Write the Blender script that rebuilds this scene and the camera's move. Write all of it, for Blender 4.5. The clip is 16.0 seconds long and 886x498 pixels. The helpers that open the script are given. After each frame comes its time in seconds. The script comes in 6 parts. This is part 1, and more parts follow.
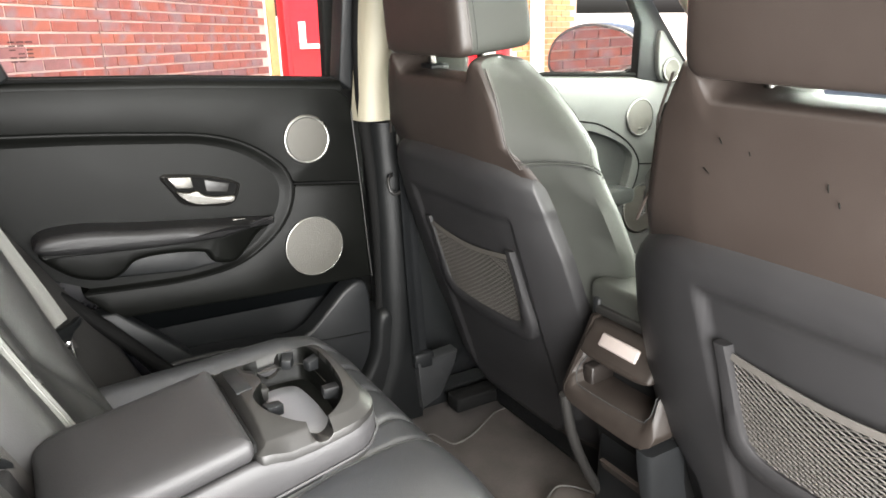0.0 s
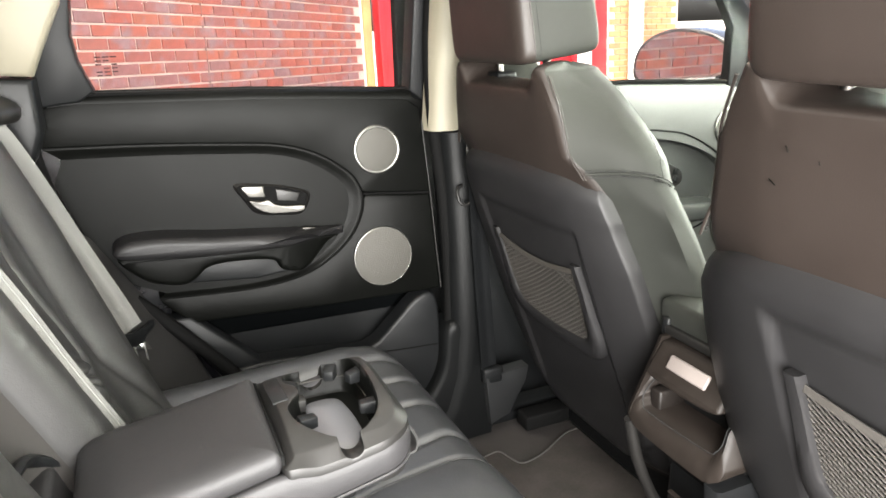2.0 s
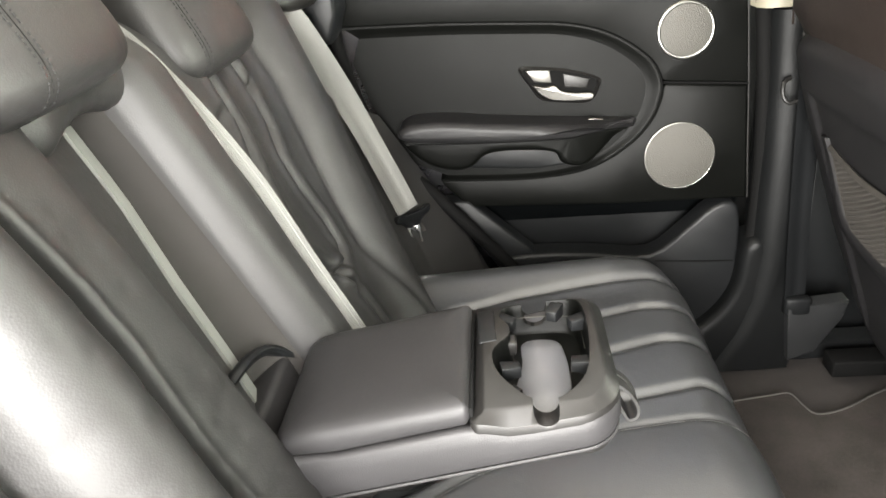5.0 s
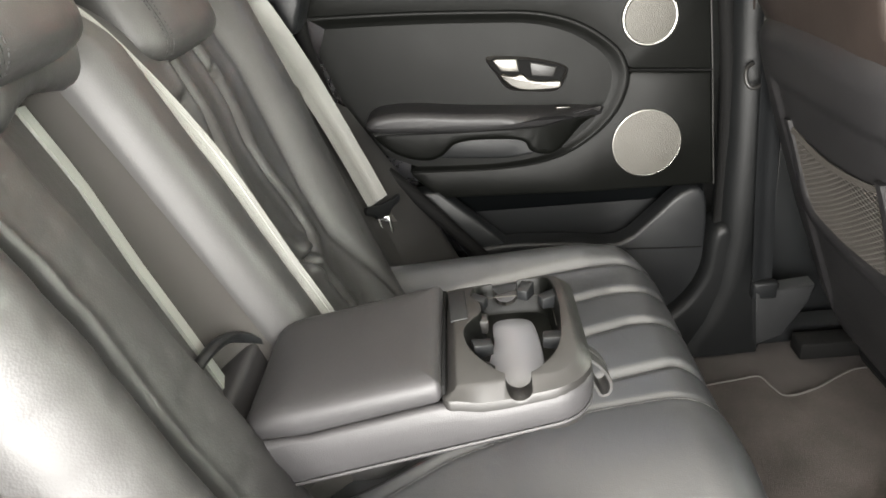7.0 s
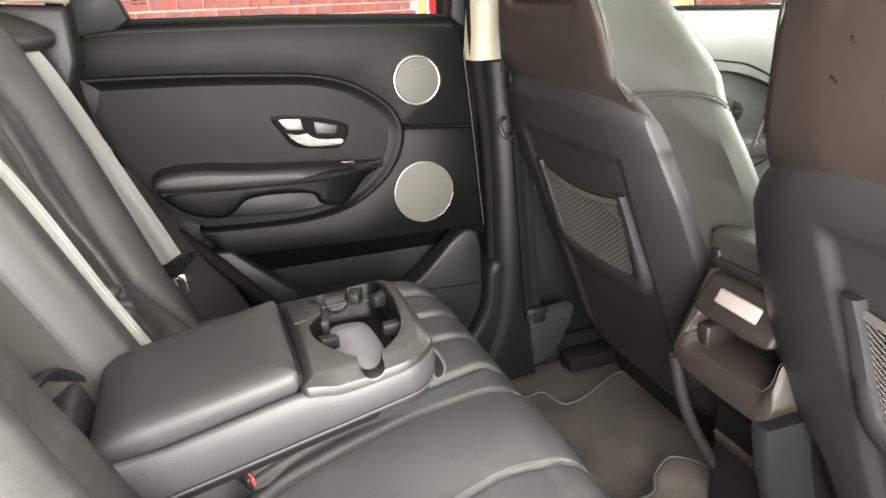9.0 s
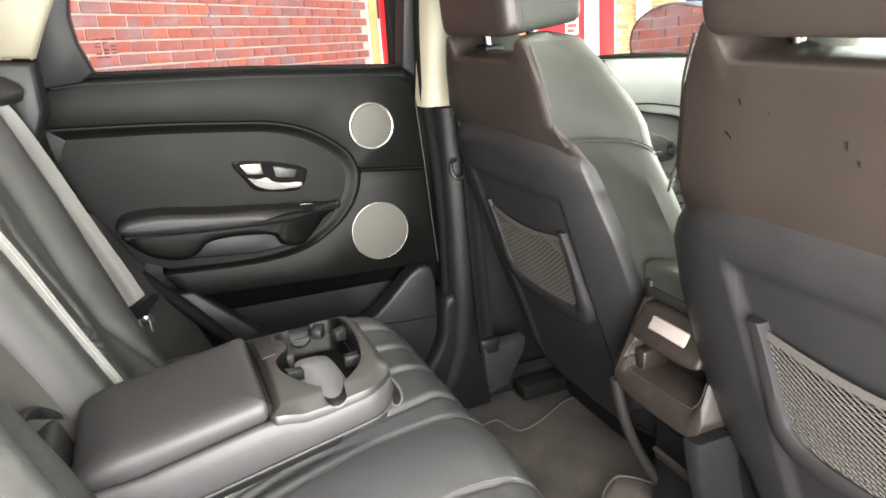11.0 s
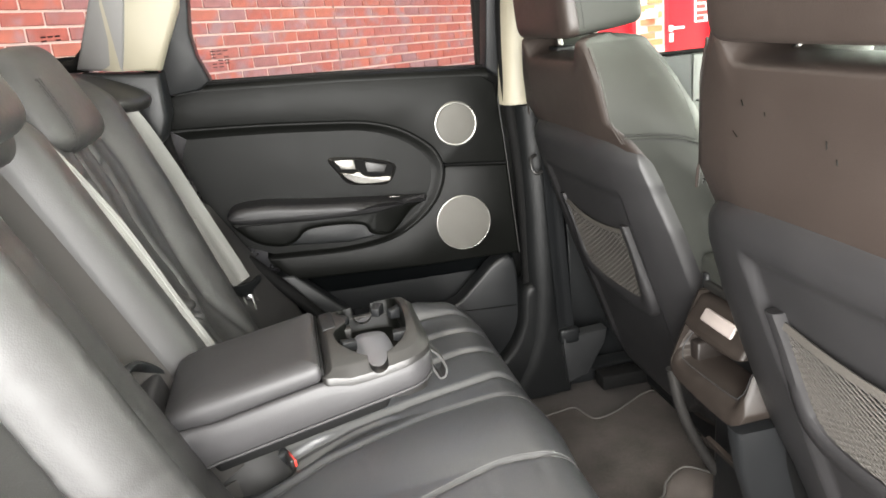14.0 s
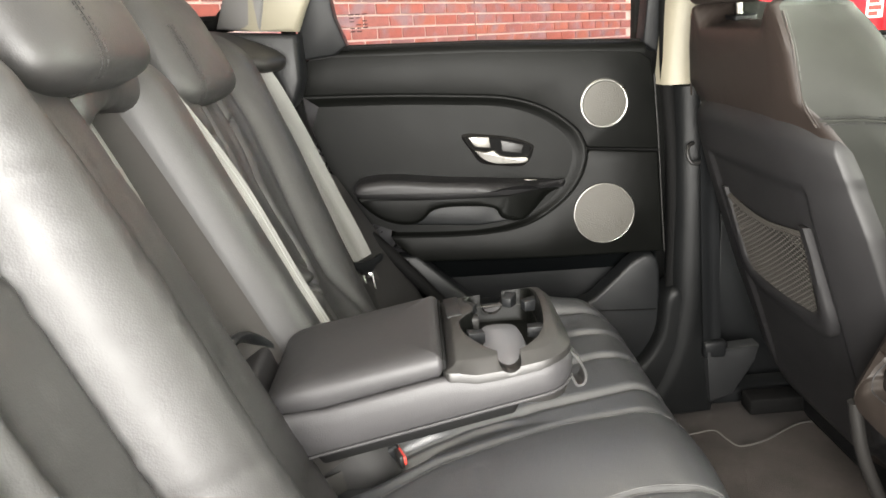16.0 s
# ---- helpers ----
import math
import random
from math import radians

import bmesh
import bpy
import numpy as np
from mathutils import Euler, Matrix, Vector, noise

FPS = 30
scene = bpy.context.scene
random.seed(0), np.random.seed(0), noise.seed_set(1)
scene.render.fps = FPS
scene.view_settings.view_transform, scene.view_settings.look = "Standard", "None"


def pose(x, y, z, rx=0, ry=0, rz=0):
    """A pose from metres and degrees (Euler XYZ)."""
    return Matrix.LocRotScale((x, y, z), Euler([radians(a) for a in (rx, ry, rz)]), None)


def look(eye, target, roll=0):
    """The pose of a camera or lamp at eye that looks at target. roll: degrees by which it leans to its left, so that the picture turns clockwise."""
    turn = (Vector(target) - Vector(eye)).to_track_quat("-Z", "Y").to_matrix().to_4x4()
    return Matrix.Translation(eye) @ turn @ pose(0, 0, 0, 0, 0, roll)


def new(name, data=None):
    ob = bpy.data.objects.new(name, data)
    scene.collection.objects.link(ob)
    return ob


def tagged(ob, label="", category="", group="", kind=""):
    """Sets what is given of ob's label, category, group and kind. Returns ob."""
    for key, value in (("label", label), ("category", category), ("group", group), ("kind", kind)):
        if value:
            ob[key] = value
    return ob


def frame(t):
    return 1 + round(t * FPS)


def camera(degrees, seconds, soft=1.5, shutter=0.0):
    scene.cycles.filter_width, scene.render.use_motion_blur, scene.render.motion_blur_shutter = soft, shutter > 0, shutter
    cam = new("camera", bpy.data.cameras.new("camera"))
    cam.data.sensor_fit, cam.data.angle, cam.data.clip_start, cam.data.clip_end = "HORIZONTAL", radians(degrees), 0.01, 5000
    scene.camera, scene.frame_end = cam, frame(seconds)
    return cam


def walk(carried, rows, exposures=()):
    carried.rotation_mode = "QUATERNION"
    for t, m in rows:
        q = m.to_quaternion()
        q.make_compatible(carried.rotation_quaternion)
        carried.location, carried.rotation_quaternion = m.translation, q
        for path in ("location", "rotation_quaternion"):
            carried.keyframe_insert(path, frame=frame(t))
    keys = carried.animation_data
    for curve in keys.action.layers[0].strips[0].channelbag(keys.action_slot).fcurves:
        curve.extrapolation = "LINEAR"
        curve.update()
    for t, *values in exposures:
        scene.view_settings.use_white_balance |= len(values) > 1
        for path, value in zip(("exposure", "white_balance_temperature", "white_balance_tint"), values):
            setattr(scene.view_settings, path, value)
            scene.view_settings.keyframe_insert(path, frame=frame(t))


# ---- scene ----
LENS = 64.0
S = 1.1  # drawing units to metres
cam = camera(LENS, 16.0, soft=1.6)
PATH = [
    (0, (-0.1304, -0.6222, 1.2438), (0.6012, 0.5983, 0.7695), -0.44),
    (0.5, (-0.1279, -0.6201, 1.2433), (0.5962, 0.6030, 0.7643), -0.67),
    (1, (-0.1243, -0.6189, 1.2381), (0.5755, 0.6196, 0.7623), -0.95),
    (1.5, (-0.1172, -0.6218, 1.2389), (0.5438, 0.6411, 0.7719), -1.40),
    (2, (-0.0718, -0.6217, 1.2356), (0.4861, 0.6966, 0.7874), -1.79),
    (2.5, (0.0035, -0.5958, 1.2583), (0.2706, 0.8025, 0.7856), -1.98),
    (3, (0.0400, -0.5687, 1.2784), (0.0114, 0.8156, 0.7013), -3.86),
    (3.5, (0.0461, -0.5515, 1.2819), (-0.1300, 0.7781, 0.6102), -5.84),
    (6, (0.0440, -0.5219, 1.2479), (-0.0729, 0.8060, 0.5602), -6.86),
    (6.5, (0.0442, -0.5239, 1.2438), (-0.0633, 0.8031, 0.5529), -6.78),
    (7, (0.0452, -0.5304, 1.2406), (-0.0412, 0.8028, 0.5586), -6.50),
    (7.5, (0.0464, -0.5383, 1.2346), (0.0009, 0.8066, 0.5719), -5.97),
    (8, (0.0422, -0.5502, 1.2280), (0.0522, 0.8179, 0.6132), -5.28),
    (8.5, (0.0146, -0.5735, 1.1883), (0.2370, 0.8085, 0.6491), -3.52),
    (9, (-0.0388, -0.6093, 1.1898), (0.3944, 0.7231, 0.6540), -3.14),
    (9.5, (-0.0743, -0.6352, 1.2060), (0.4575, 0.6739, 0.7028), -2.68),
    (9.7, (-0.0784, -0.6414, 1.2072), (0.4696, 0.6649, 0.7139), -2.59),
    (11.8, (-0.0247, -0.7145, 1.2218), (0.4405, 0.6326, 0.7541), -4.18),
    (12, (-0.0169, -0.7303, 1.2209), (0.4142, 0.6278, 0.7522), -4.58),
    (12.5, (-0.0124, -0.7526, 1.2213), (0.3518, 0.6267, 0.7576), -5.26),
    (13, (-0.0040, -0.7663, 1.2272), (0.3258, 0.6231, 0.7681), -5.65),
    (13.5, (0.0051, -0.7753, 1.2321), (0.3125, 0.6183, 0.7702), -5.62),
    (14, (0.0087, -0.7761, 1.2315), (0.2847, 0.6222, 0.7638), -5.37),
    (14.5, (0.0072, -0.7756, 1.2245), (0.2515, 0.6255, 0.7478), -5.02),
    (15, (0.0057, -0.7626, 1.2070), (0.1882, 0.6432, 0.7167), -4.65),
    (15.5, (0.0065, -0.7218, 1.1985), (0.1542, 0.6884, 0.7091), -3.62),
    (16, (-0.0016, -0.6701, 1.1859), (0.0248, 0.7569, 0.7246), -4.10),
]
EXPOSE, KELVIN, TINT = 4.18, 6900, 8
walk(cam, [(t, look([S * c for c in e], [S * c for c in g], roll)) for t, e, g, roll in PATH],
     [(t, EXPOSE + e, KELVIN + k, TINT) for t, e, k in ((0.0, 0.10, -80), (1.5, 0.06, -40), (3.0, 0.02, 180), (5.5, 0.18, 100), (8.5, 0.20, 150), (10.0, 0.15, 120), (12.0, 0.06, 0), (14.0, -0.04, 0), (16.0, -0.06, 200))])

# ---- sky and sun: a bright overcast day ----
SUN_EL, SUN_AZ = 58.0, 238.0
world = bpy.data.worlds.new("sky")
scene.world = world
world.use_nodes = True
wn = world.node_tree.nodes
sky = wn.new("ShaderNodeTexSky")
sky.sky_type, sky.sun_disc = "NISHITA", False
sky.sun_elevation, sky.sun_rotation = radians(SUN_EL), radians(SUN_AZ)
sky.air_density, sky.dust_density, sky.ozone_density = 0.4, 8.0, 0.2
wn["Background"].inputs["Strength"].default_value = 0.072
world.node_tree.links.new(sky.outputs[0], wn["Background"].inputs["Color"])
sun = new("sun", bpy.data.lights.new("sun", "SUN"))
sun.data.energy, sun.data.angle, sun.data.color = 0.07, radians(40), (1.0, 0.96, 0.9)
sun.matrix_world = look((0, 0, 0), (-math.sin(radians(SUN_AZ)) * math.cos(radians(SUN_EL)), -math.cos(radians(SUN_AZ)) * math.cos(radians(SUN_EL)), -math.sin(radians(SUN_EL))))


def sky_opening(name, centre, target, w, h, watts, color=(1.0, 0.985, 0.95)):
    """An area lamp that fills a window opening and stands in for the sky's light through it."""
    lamp = new(name, bpy.data.lights.new(name, "AREA"))
    lamp.data.shape, lamp.data.size, lamp.data.size_y, lamp.data.energy, lamp.data.color = "RECTANGLE", S * w, S * h, watts, color
    lamp.matrix_world = look([S * c for c in centre], [S * c for c in target])
    return lamp


sky_opening("windscreen_light", (1.42, 0.0, 1.30), (0.2, 0.0, 0.85), 1.25, 0.50, 5.2, (0.93, 1.0, 0.94))
sky_opening("right_door_light", (0.95, -0.78, 1.28), (0.75, 0.3, 0.9), 0.70, 0.40, 4.2, (0.95, 1.0, 0.95))
sky_opening("open_door_light", (-0.02, -1.06, 0.98), (0.36, -0.10, 0.60), 0.74, 0.92, 15.8, (0.96, 0.97, 1.0))
# added fill lamp from above; no opening in the roof is known
sky_opening("overhead_fill", (0.20, 0.0, 1.53), (0.20, 0.0, 0.5), 1.30, 0.74, 0.9)


# ---- materials ----
def material(name, color, rough=0.5, metal=0.0, spec=0.5, grain=0.0, grain_scale=800.0, grain_kind="noise", blotch=0.12,
             blotch_scale=9.0, rough_var=0.08, coat=0.0, vary=None, patch=None, wrinkle=None):
    m = bpy.data.materials.new(name)
    m.use_nodes = True
    nt = m.node_tree
    b = nt.nodes["Principled BSDF"]
    co = nt.nodes.new("ShaderNodeTexCoord")
    b.inputs["Metallic"].default_value = metal
    b.inputs["Specular IOR Level"].default_value = spec
    b.inputs["Coat Weight"].default_value = coat
    n1 = nt.nodes.new("ShaderNodeTexNoise")
    n1.inputs["Scale"].default_value, n1.inputs["Detail"].default_value = blotch_scale, 6.0
    nt.links.new(co.outputs["Object"], n1.inputs["Vector"])
    n2 = nt.nodes.new("ShaderNodeTexNoise")
    n2.inputs["Scale"].default_value, n2.inputs["Detail"].default_value = blotch_scale * 14, 3.0
    nt.links.new(co.outputs["Object"], n2.inputs["Vector"])
    both = nt.nodes.new("ShaderNodeMath")
    both.operation = "MULTIPLY_ADD"
    both.inputs[1].default_value = 0.35
    nt.links.new(n2.outputs["Fac"], both.inputs[0])
    nt.links.new(n1.outputs["Fac"], both.inputs[2])
    ramp = nt.nodes.new("ShaderNodeMapRange")
    ramp.inputs["From Min"].default_value, ramp.inputs["From Max"].default_value = 0.4, 0.95
    ramp.inputs["To Min"].default_value, ramp.inputs["To Max"].default_value = 1.0 - blotch, 1.0 + blotch
    nt.links.new(both.outputs[0], ramp.inputs["Value"])
    mul = nt.nodes.new("ShaderNodeVectorMath")
    mul.operation = "SCALE"
    if vary is None:
        mul.inputs[0].default_value = color
    else:
        inf = nt.nodes.new("ShaderNodeObjectInfo" if vary[0] == "object" else "ShaderNodeNewGeometry")
        cr = nt.nodes.new("ShaderNodeValToRGB")
        while len(cr.color_ramp.elements) < len(vary[1]):
            cr.color_ramp.elements.new(0.5)
        for k, c in enumerate(vary[1]):
            cr.color_ramp.elements[k].position, cr.color_ramp.elements[k].color = k / (len(vary[1]) - 1), (*c, 1)
        nt.links.new(inf.outputs["Random" if vary[0] == "object" else "Random Per Island"], cr.inputs["Fac"])
        nt.links.new(cr.outputs["Color"], mul.inputs[0])
    if patch is not None:        # burnt or stained patches inside a piece
        n3 = nt.nodes.new("ShaderNodeTexNoise")
        n3.inputs["Scale"].default_value, n3.inputs["Detail"].default_value = patch[1], 2.0
        nt.links.new(co.outputs["Object"] if vary is None or vary[0] == "island" else nt.nodes.new("ShaderNodeNewGeometry").outputs["Position"], n3.inputs["Vector"])
        pr = nt.nodes.new("ShaderNodeMapRange")
        pr.inputs["From Min"].default_value, pr.inputs["From Max"].default_value = 0.50, 0.68
        nt.links.new(n3.outputs["Fac"], pr.inputs["Value"])
        mx = nt.nodes.new("ShaderNodeMix")
        mx.data_type = "RGBA"
        mx.inputs[7].default_value = (*patch[0], 1)
        nt.links.new(pr.outputs[0], mx.inputs[0])
        nt.links.new(mul.inputs[0].links[0].from_socket, mx.inputs[6])
        nt.links.new(mx.outputs[2], mul.inputs[0])
    nt.links.new(ramp.outputs[0], mul.inputs["Scale"])
    nt.links.new(mul.outputs[0], b.inputs["Base Color"])
    rr = nt.nodes.new("ShaderNodeMapRange")
    rr.inputs["From Min"].default_value, rr.inputs["From Max"].default_value = 0.35, 0.95
    rr.inputs["To Min"].default_value, rr.inputs["To Max"].default_value = max(0.02, rough - rough_var), min(1, rough + rough_var)
    nt.links.new(both.outputs[0], rr.inputs["Value"])
    nt.links.new(rr.outputs[0], b.inputs["Roughness"])
    if grain:
        if grain_kind == "cells":
            g = nt.nodes.new("ShaderNodeTexVoronoi")
            out = g.outputs["Distance"]
        elif grain_kind == "wave":
            g = nt.nodes.new("ShaderNodeTexWave")
            out = g.outputs["Fac"]
        else:
            g = nt.nodes.new("ShaderNodeTexNoise")
            g.inputs["Detail"].default_value = 3.0
            out = g.outputs["Fac"]
        g.inputs["Scale"].default_value = grain_scale
        nt.links.new(co.outputs["Object"], g.inputs["Vector"])
        bump = nt.nodes.new("ShaderNodeBump")
        bump.inputs["Strength"].default_value, bump.inputs["Distance"].default_value = grain, 0.002
        nt.links.new(out, bump.inputs["Height"])
        if wrinkle:      # creases and dents of worn leather: strength, scale
            w1 = nt.nodes.new("ShaderNodeTexNoise")
            w1.inputs["Scale"].default_value, w1.inputs["Detail"].default_value, w1.inputs["Distortion"].default_value = wrinkle[1], 5.0, 1.2
            nt.links.new(co.outputs["Object"], w1.inputs["Vector"])
            b2 = nt.nodes.new("ShaderNodeBump")
            b2.inputs["Strength"].default_value, b2.inputs["Distance"].default_value = wrinkle[0], 0.004
            nt.links.new(w1.outputs["Fac"], b2.inputs["Height"])
            nt.links.new(b2.outputs[0], bump.inputs["Normal"])
        nt.links.new(bump.outputs[0], b.inputs["Normal"])
    return m


def glass(name, tint=(0.93, 0.97, 0.95)):
    m = bpy.data.materials.new(name)
    m.use_nodes = True
    b = m.node_tree.nodes["Principled BSDF"]
    b.inputs["Base Color"].default_value = (*tint, 1)
    b.inputs["Transmission Weight"].default_value, b.inputs["Roughness"].default_value, b.inputs["IOR"].default_value = 1.0, 0.0, 1.03
    return m


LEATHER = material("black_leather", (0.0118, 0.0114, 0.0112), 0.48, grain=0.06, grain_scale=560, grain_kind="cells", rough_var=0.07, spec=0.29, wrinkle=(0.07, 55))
# black leather; the brown tint holds warm light bounced off the brick
LEATHER_WARM = material("smooth_leather_warm_bounce", (0.0100, 0.0075, 0.0064), 0.46, grain=0.14, grain_scale=850, rough_var=0.06, spec=0.20, wrinkle=(0.06, 30))
# same seat leather with greenish windscreen light put into its colour
LEATHER_LIT = material("window_lit_leather", (0.0135, 0.0142, 0.0126), 0.60, grain=0.14, grain_scale=850, rough_var=0.05, spec=0.10)
LEATHER_PAD = material("matt_armrest_leather", (0.0120, 0.0116, 0.0121), 0.52, grain=0.16, grain_scale=700, rough_var=0.06, spec=0.17, wrinkle=(0.05, 40))
# pale colour standing in for sky sheen on a dark leather edge
EDGE_SHEEN = material("pale_edge_sheen", (0.11, 0.112, 0.106), 0.36, grain=0.05, grain_scale=900, spec=0.6)
# glossier bench leather, lighter and bluer to hold sky light on the cushion
CUSHION = material("glossy_sky_tinted_leather", (0.0165, 0.0170, 0.0178), 0.35, grain=0.06, grain_scale=560, grain_kind="cells", rough_var=0.06, spec=0.62, wrinkle=(0.06, 45))
FABRIC = material("dark_backing_cloth", (0.0165, 0.0152, 0.0142), 0.85, grain=0.3, grain_scale=1500, spec=0.2)
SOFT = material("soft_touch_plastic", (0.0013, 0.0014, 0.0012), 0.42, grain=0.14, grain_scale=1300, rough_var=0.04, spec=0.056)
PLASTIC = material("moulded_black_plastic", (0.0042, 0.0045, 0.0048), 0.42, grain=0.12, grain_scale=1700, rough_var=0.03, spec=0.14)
# black trim, with strong and weaker window light put into two greys
TRIM_LIT = material("window_lit_door_trim", (0.036, 0.038, 0.036), 0.5, grain=0.14, grain_scale=1300, rough_var=0.03, spec=0.4)
TRIM_DIM = material("dimly_lit_door_trim", (0.015, 0.016, 0.0155), 0.5, grain=0.14, grain_scale=1300, rough_var=0.03, spec=0.3)
PILLAR = material("grained_pillar_plastic", (0.0026, 0.0028, 0.0029), 0.44, grain=0.12, grain_scale=1700, rough_var=0.03, spec=0.09)
SHELL = material("seat_shell_plastic", (0.0076, 0.0074, 0.0077), 0.42, grain=0.12, grain_scale=1500, rough_var=0.04, spec=0.15)
RAIL_GREY = material("grey_satin_plastic", (0.0115, 0.0118, 0.0122), 0.36, grain=0.06, grain_scale=1500, spec=0.3)
SATIN = material("satin_dark_plastic", (0.0062, 0.0059, 0.0056), 0.42, grain=0.05, grain_scale=1200, rough_var=0.03, spec=0.24)
TRAY = material("dark_brown_tray_plastic", (0.0050, 0.0040, 0.0035), 0.42, grain=0.10, grain_scale=1200, spec=0.16, blotch=0.35, blotch_scale=45)
CONSOLE_TRIM = material("brown_satin_plastic", (0.0078, 0.0062, 0.0053), 0.46, grain=0.10, grain_scale=1200, spec=0.11, blotch=0.2, blotch_scale=60)
# near-black stand-in for deep shade, not a real foam
GAP_SHADE = material("painted_gap_shade", (0.0007, 0.0009, 0.0010), 0.9, spec=0.02)
RUBBER = material("black_rubber", (0.002, 0.002, 0.002), 0.8, spec=0.06)
CARPET = material("charcoal_carpet", (0.023, 0.0208, 0.0198), 0.95, grain=0.9, grain_scale=900, spec=0.1, blotch=0.3, blotch_scale=14)
MAT_CARPET = material("floor_mat_carpet", (0.028, 0.0248, 0.0233), 0.95, grain=0.9, grain_scale=700, spec=0.1, blotch=0.45, blotch_scale=11)
TUNNEL_CARPET = material("tunnel_mat_carpet", (0.033, 0.0288, 0.0265), 0.95, grain=0.9, grain_scale=700, spec=0.1, blotch=0.3, blotch_scale=20)
PIPING = material("grey_mat_piping", (0.021, 0.0195, 0.018), 0.8, grain=0.4, grain_scale=1500)
CHROME = material("satin_chrome", (0.074, 0.072, 0.067), 0.38, metal=1.0, blotch=0.03, rough_var=0.05)
RING = material("bright_chrome_ring", (0.14, 0.14, 0.130), 0.30, metal=1.0, blotch=0.03)
STEEL = material("polished_steel", (0.6, 0.6, 0.6), 0.15, metal=1.0, blotch=0.03)
GRILLE = material("speaker_grille_mesh", (0.026, 0.0243, 0.0198), 0.6, metal=0.2, grain=0.35, grain_scale=520, grain_kind="cells", blotch=0.04)
WEBBING = material("grey_belt_webbing", (0.070, 0.069, 0.065), 0.6, grain=0.35, grain_scale=900, blotch=0.08, spec=0.4)
THREAD = material("grey_stitch_thread", (0.050, 0.049, 0.047), 0.7, blotch=0.05)
THREAD_DARK = material("black_stitch_thread", (0.008, 0.008, 0.008), 0.75, blotch=0.05, spec=0.2)
NET = material("grey_elastic_net", (0.0145, 0.0128, 0.0110), 0.65, spec=0.3, grain=0.4, grain_scale=2500, blotch=0.1)
BEIGE = material("cream_pillar_trim", (0.125, 0.114, 0.085), 0.6, grain=0.08, grain_scale=900, blotch=0.05)
# cream trim with its shade painted in as grey
PILLAR_SHADE = material("shaded_cream_trim", (0.075, 0.073, 0.072), 0.8, grain=0.2, grain_scale=900, blotch=0.05)
HEADLINER = material("cream_headliner_cloth", (0.60, 0.55, 0.46), 0.9, grain=0.3, grain_scale=900, blotch=0.05)
LENSLAMP = material("frosted_lamp_lens", (0.115, 0.100, 0.094), 0.4, blotch=0.05)
RED_PLASTIC = material("red_buckle_button", (0.30, 0.022, 0.016), 0.4)
BODY = material("black_car_paint", (0.02, 0.02, 0.022), 0.25, coat=0.6)
BRICK = material("red_brick", (0.4, 0.1, 0.07), 0.85, grain=0.8, grain_scale=160, blotch=0.25, blotch_scale=18,
                 vary=("object", [(0.235, 0.058, 0.044), (0.26, 0.070, 0.050), (0.275, 0.083, 0.055), (0.215, 0.074, 0.068), (0.25, 0.066, 0.050), (0.175, 0.092, 0.095), (0.25, 0.062, 0.046)]), patch=((0.205, 0.12, 0.125), 7.0))
BRICK_FAR = material("red_brick_far", (0.4, 0.1, 0.07), 0.85, grain=0.8, grain_scale=160, blotch=0.25, blotch_scale=18,
                     vary=("island", [(0.235, 0.058, 0.044), (0.26, 0.070, 0.050), (0.275, 0.083, 0.055), (0.215, 0.074, 0.068), (0.25, 0.066, 0.050), (0.175, 0.092, 0.095), (0.25, 0.062, 0.046)]), patch=((0.205, 0.12, 0.125), 7.0))
BRICK_ORANGE = material("orange_brick", (0.5, 0.2, 0.09), 0.85, grain=0.8, grain_scale=160, blotch=0.2, blotch_scale=18,
                        vary=("island", [(0.48, 0.17, 0.08), (0.55, 0.22, 0.10), (0.42, 0.15, 0.08), (0.52, 0.24, 0.12)]))
JOINT_SEAL = material("brown_joint_sealant", (0.15, 0.09, 0.08), 0.9, blotch=0.2)
MORTAR = material("pale_mortar", (0.56, 0.43, 0.38), 0.95, grain=0.8, grain_scale=300, blotch=0.15)
RED_PAINT = material("red_door_paint", (0.55, 0.012, 0.02), 0.35, blotch=0.08, blotch_scale=4)
WHITE_PAINT = material("white_paint", (0.78, 0.79, 0.78), 0.45, blotch=0.06)
TIMBER = material("varnished_timber", (0.40, 0.24, 0.10), 0.5, grain=0.3, grain_scale=120, grain_kind="wave", blotch=0.25)
PIPE_PAINT = material("pale_blue_pipe_paint", (0.52, 0.60, 0.62), 0.4, blotch=0.06)
CONCRETE = material("pale_concrete", (0.32, 0.31, 0.29), 0.9, grain=0.9, grain_scale=180, blotch=0.3, blotch_scale=2)
SIGN_RED = material("sign_red_print", (0.6, 0.05, 0.04), 0.5)
PRINT = material("dark_glass_print", (0.02, 0.008, 0.008), 0.9, spec=0.05)
CUPBASE = material("grey_rubber_cup_mat", (0.070, 0.071, 0.077), 0.40, grain=0.05, blotch=0.1, blotch_scale=20)
GLASS = glass("clear_glass")
# for the unseen roof and tailgate panes
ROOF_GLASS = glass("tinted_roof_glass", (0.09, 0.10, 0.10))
MIRROR = material("mirror_glass", (0.85, 0.86, 0.86), 0.02, metal=1.0, blotch=0.0, rough_var=0.0)


# ---- builders ----
def thing(name, label="", category="", group="", kind="", at=(0, 0, 0)):
    e = new(name)
    e.empty_display_size = 0.05
    e.location = [S * c for c in at]
    return tagged(e, label, category, group, kind)


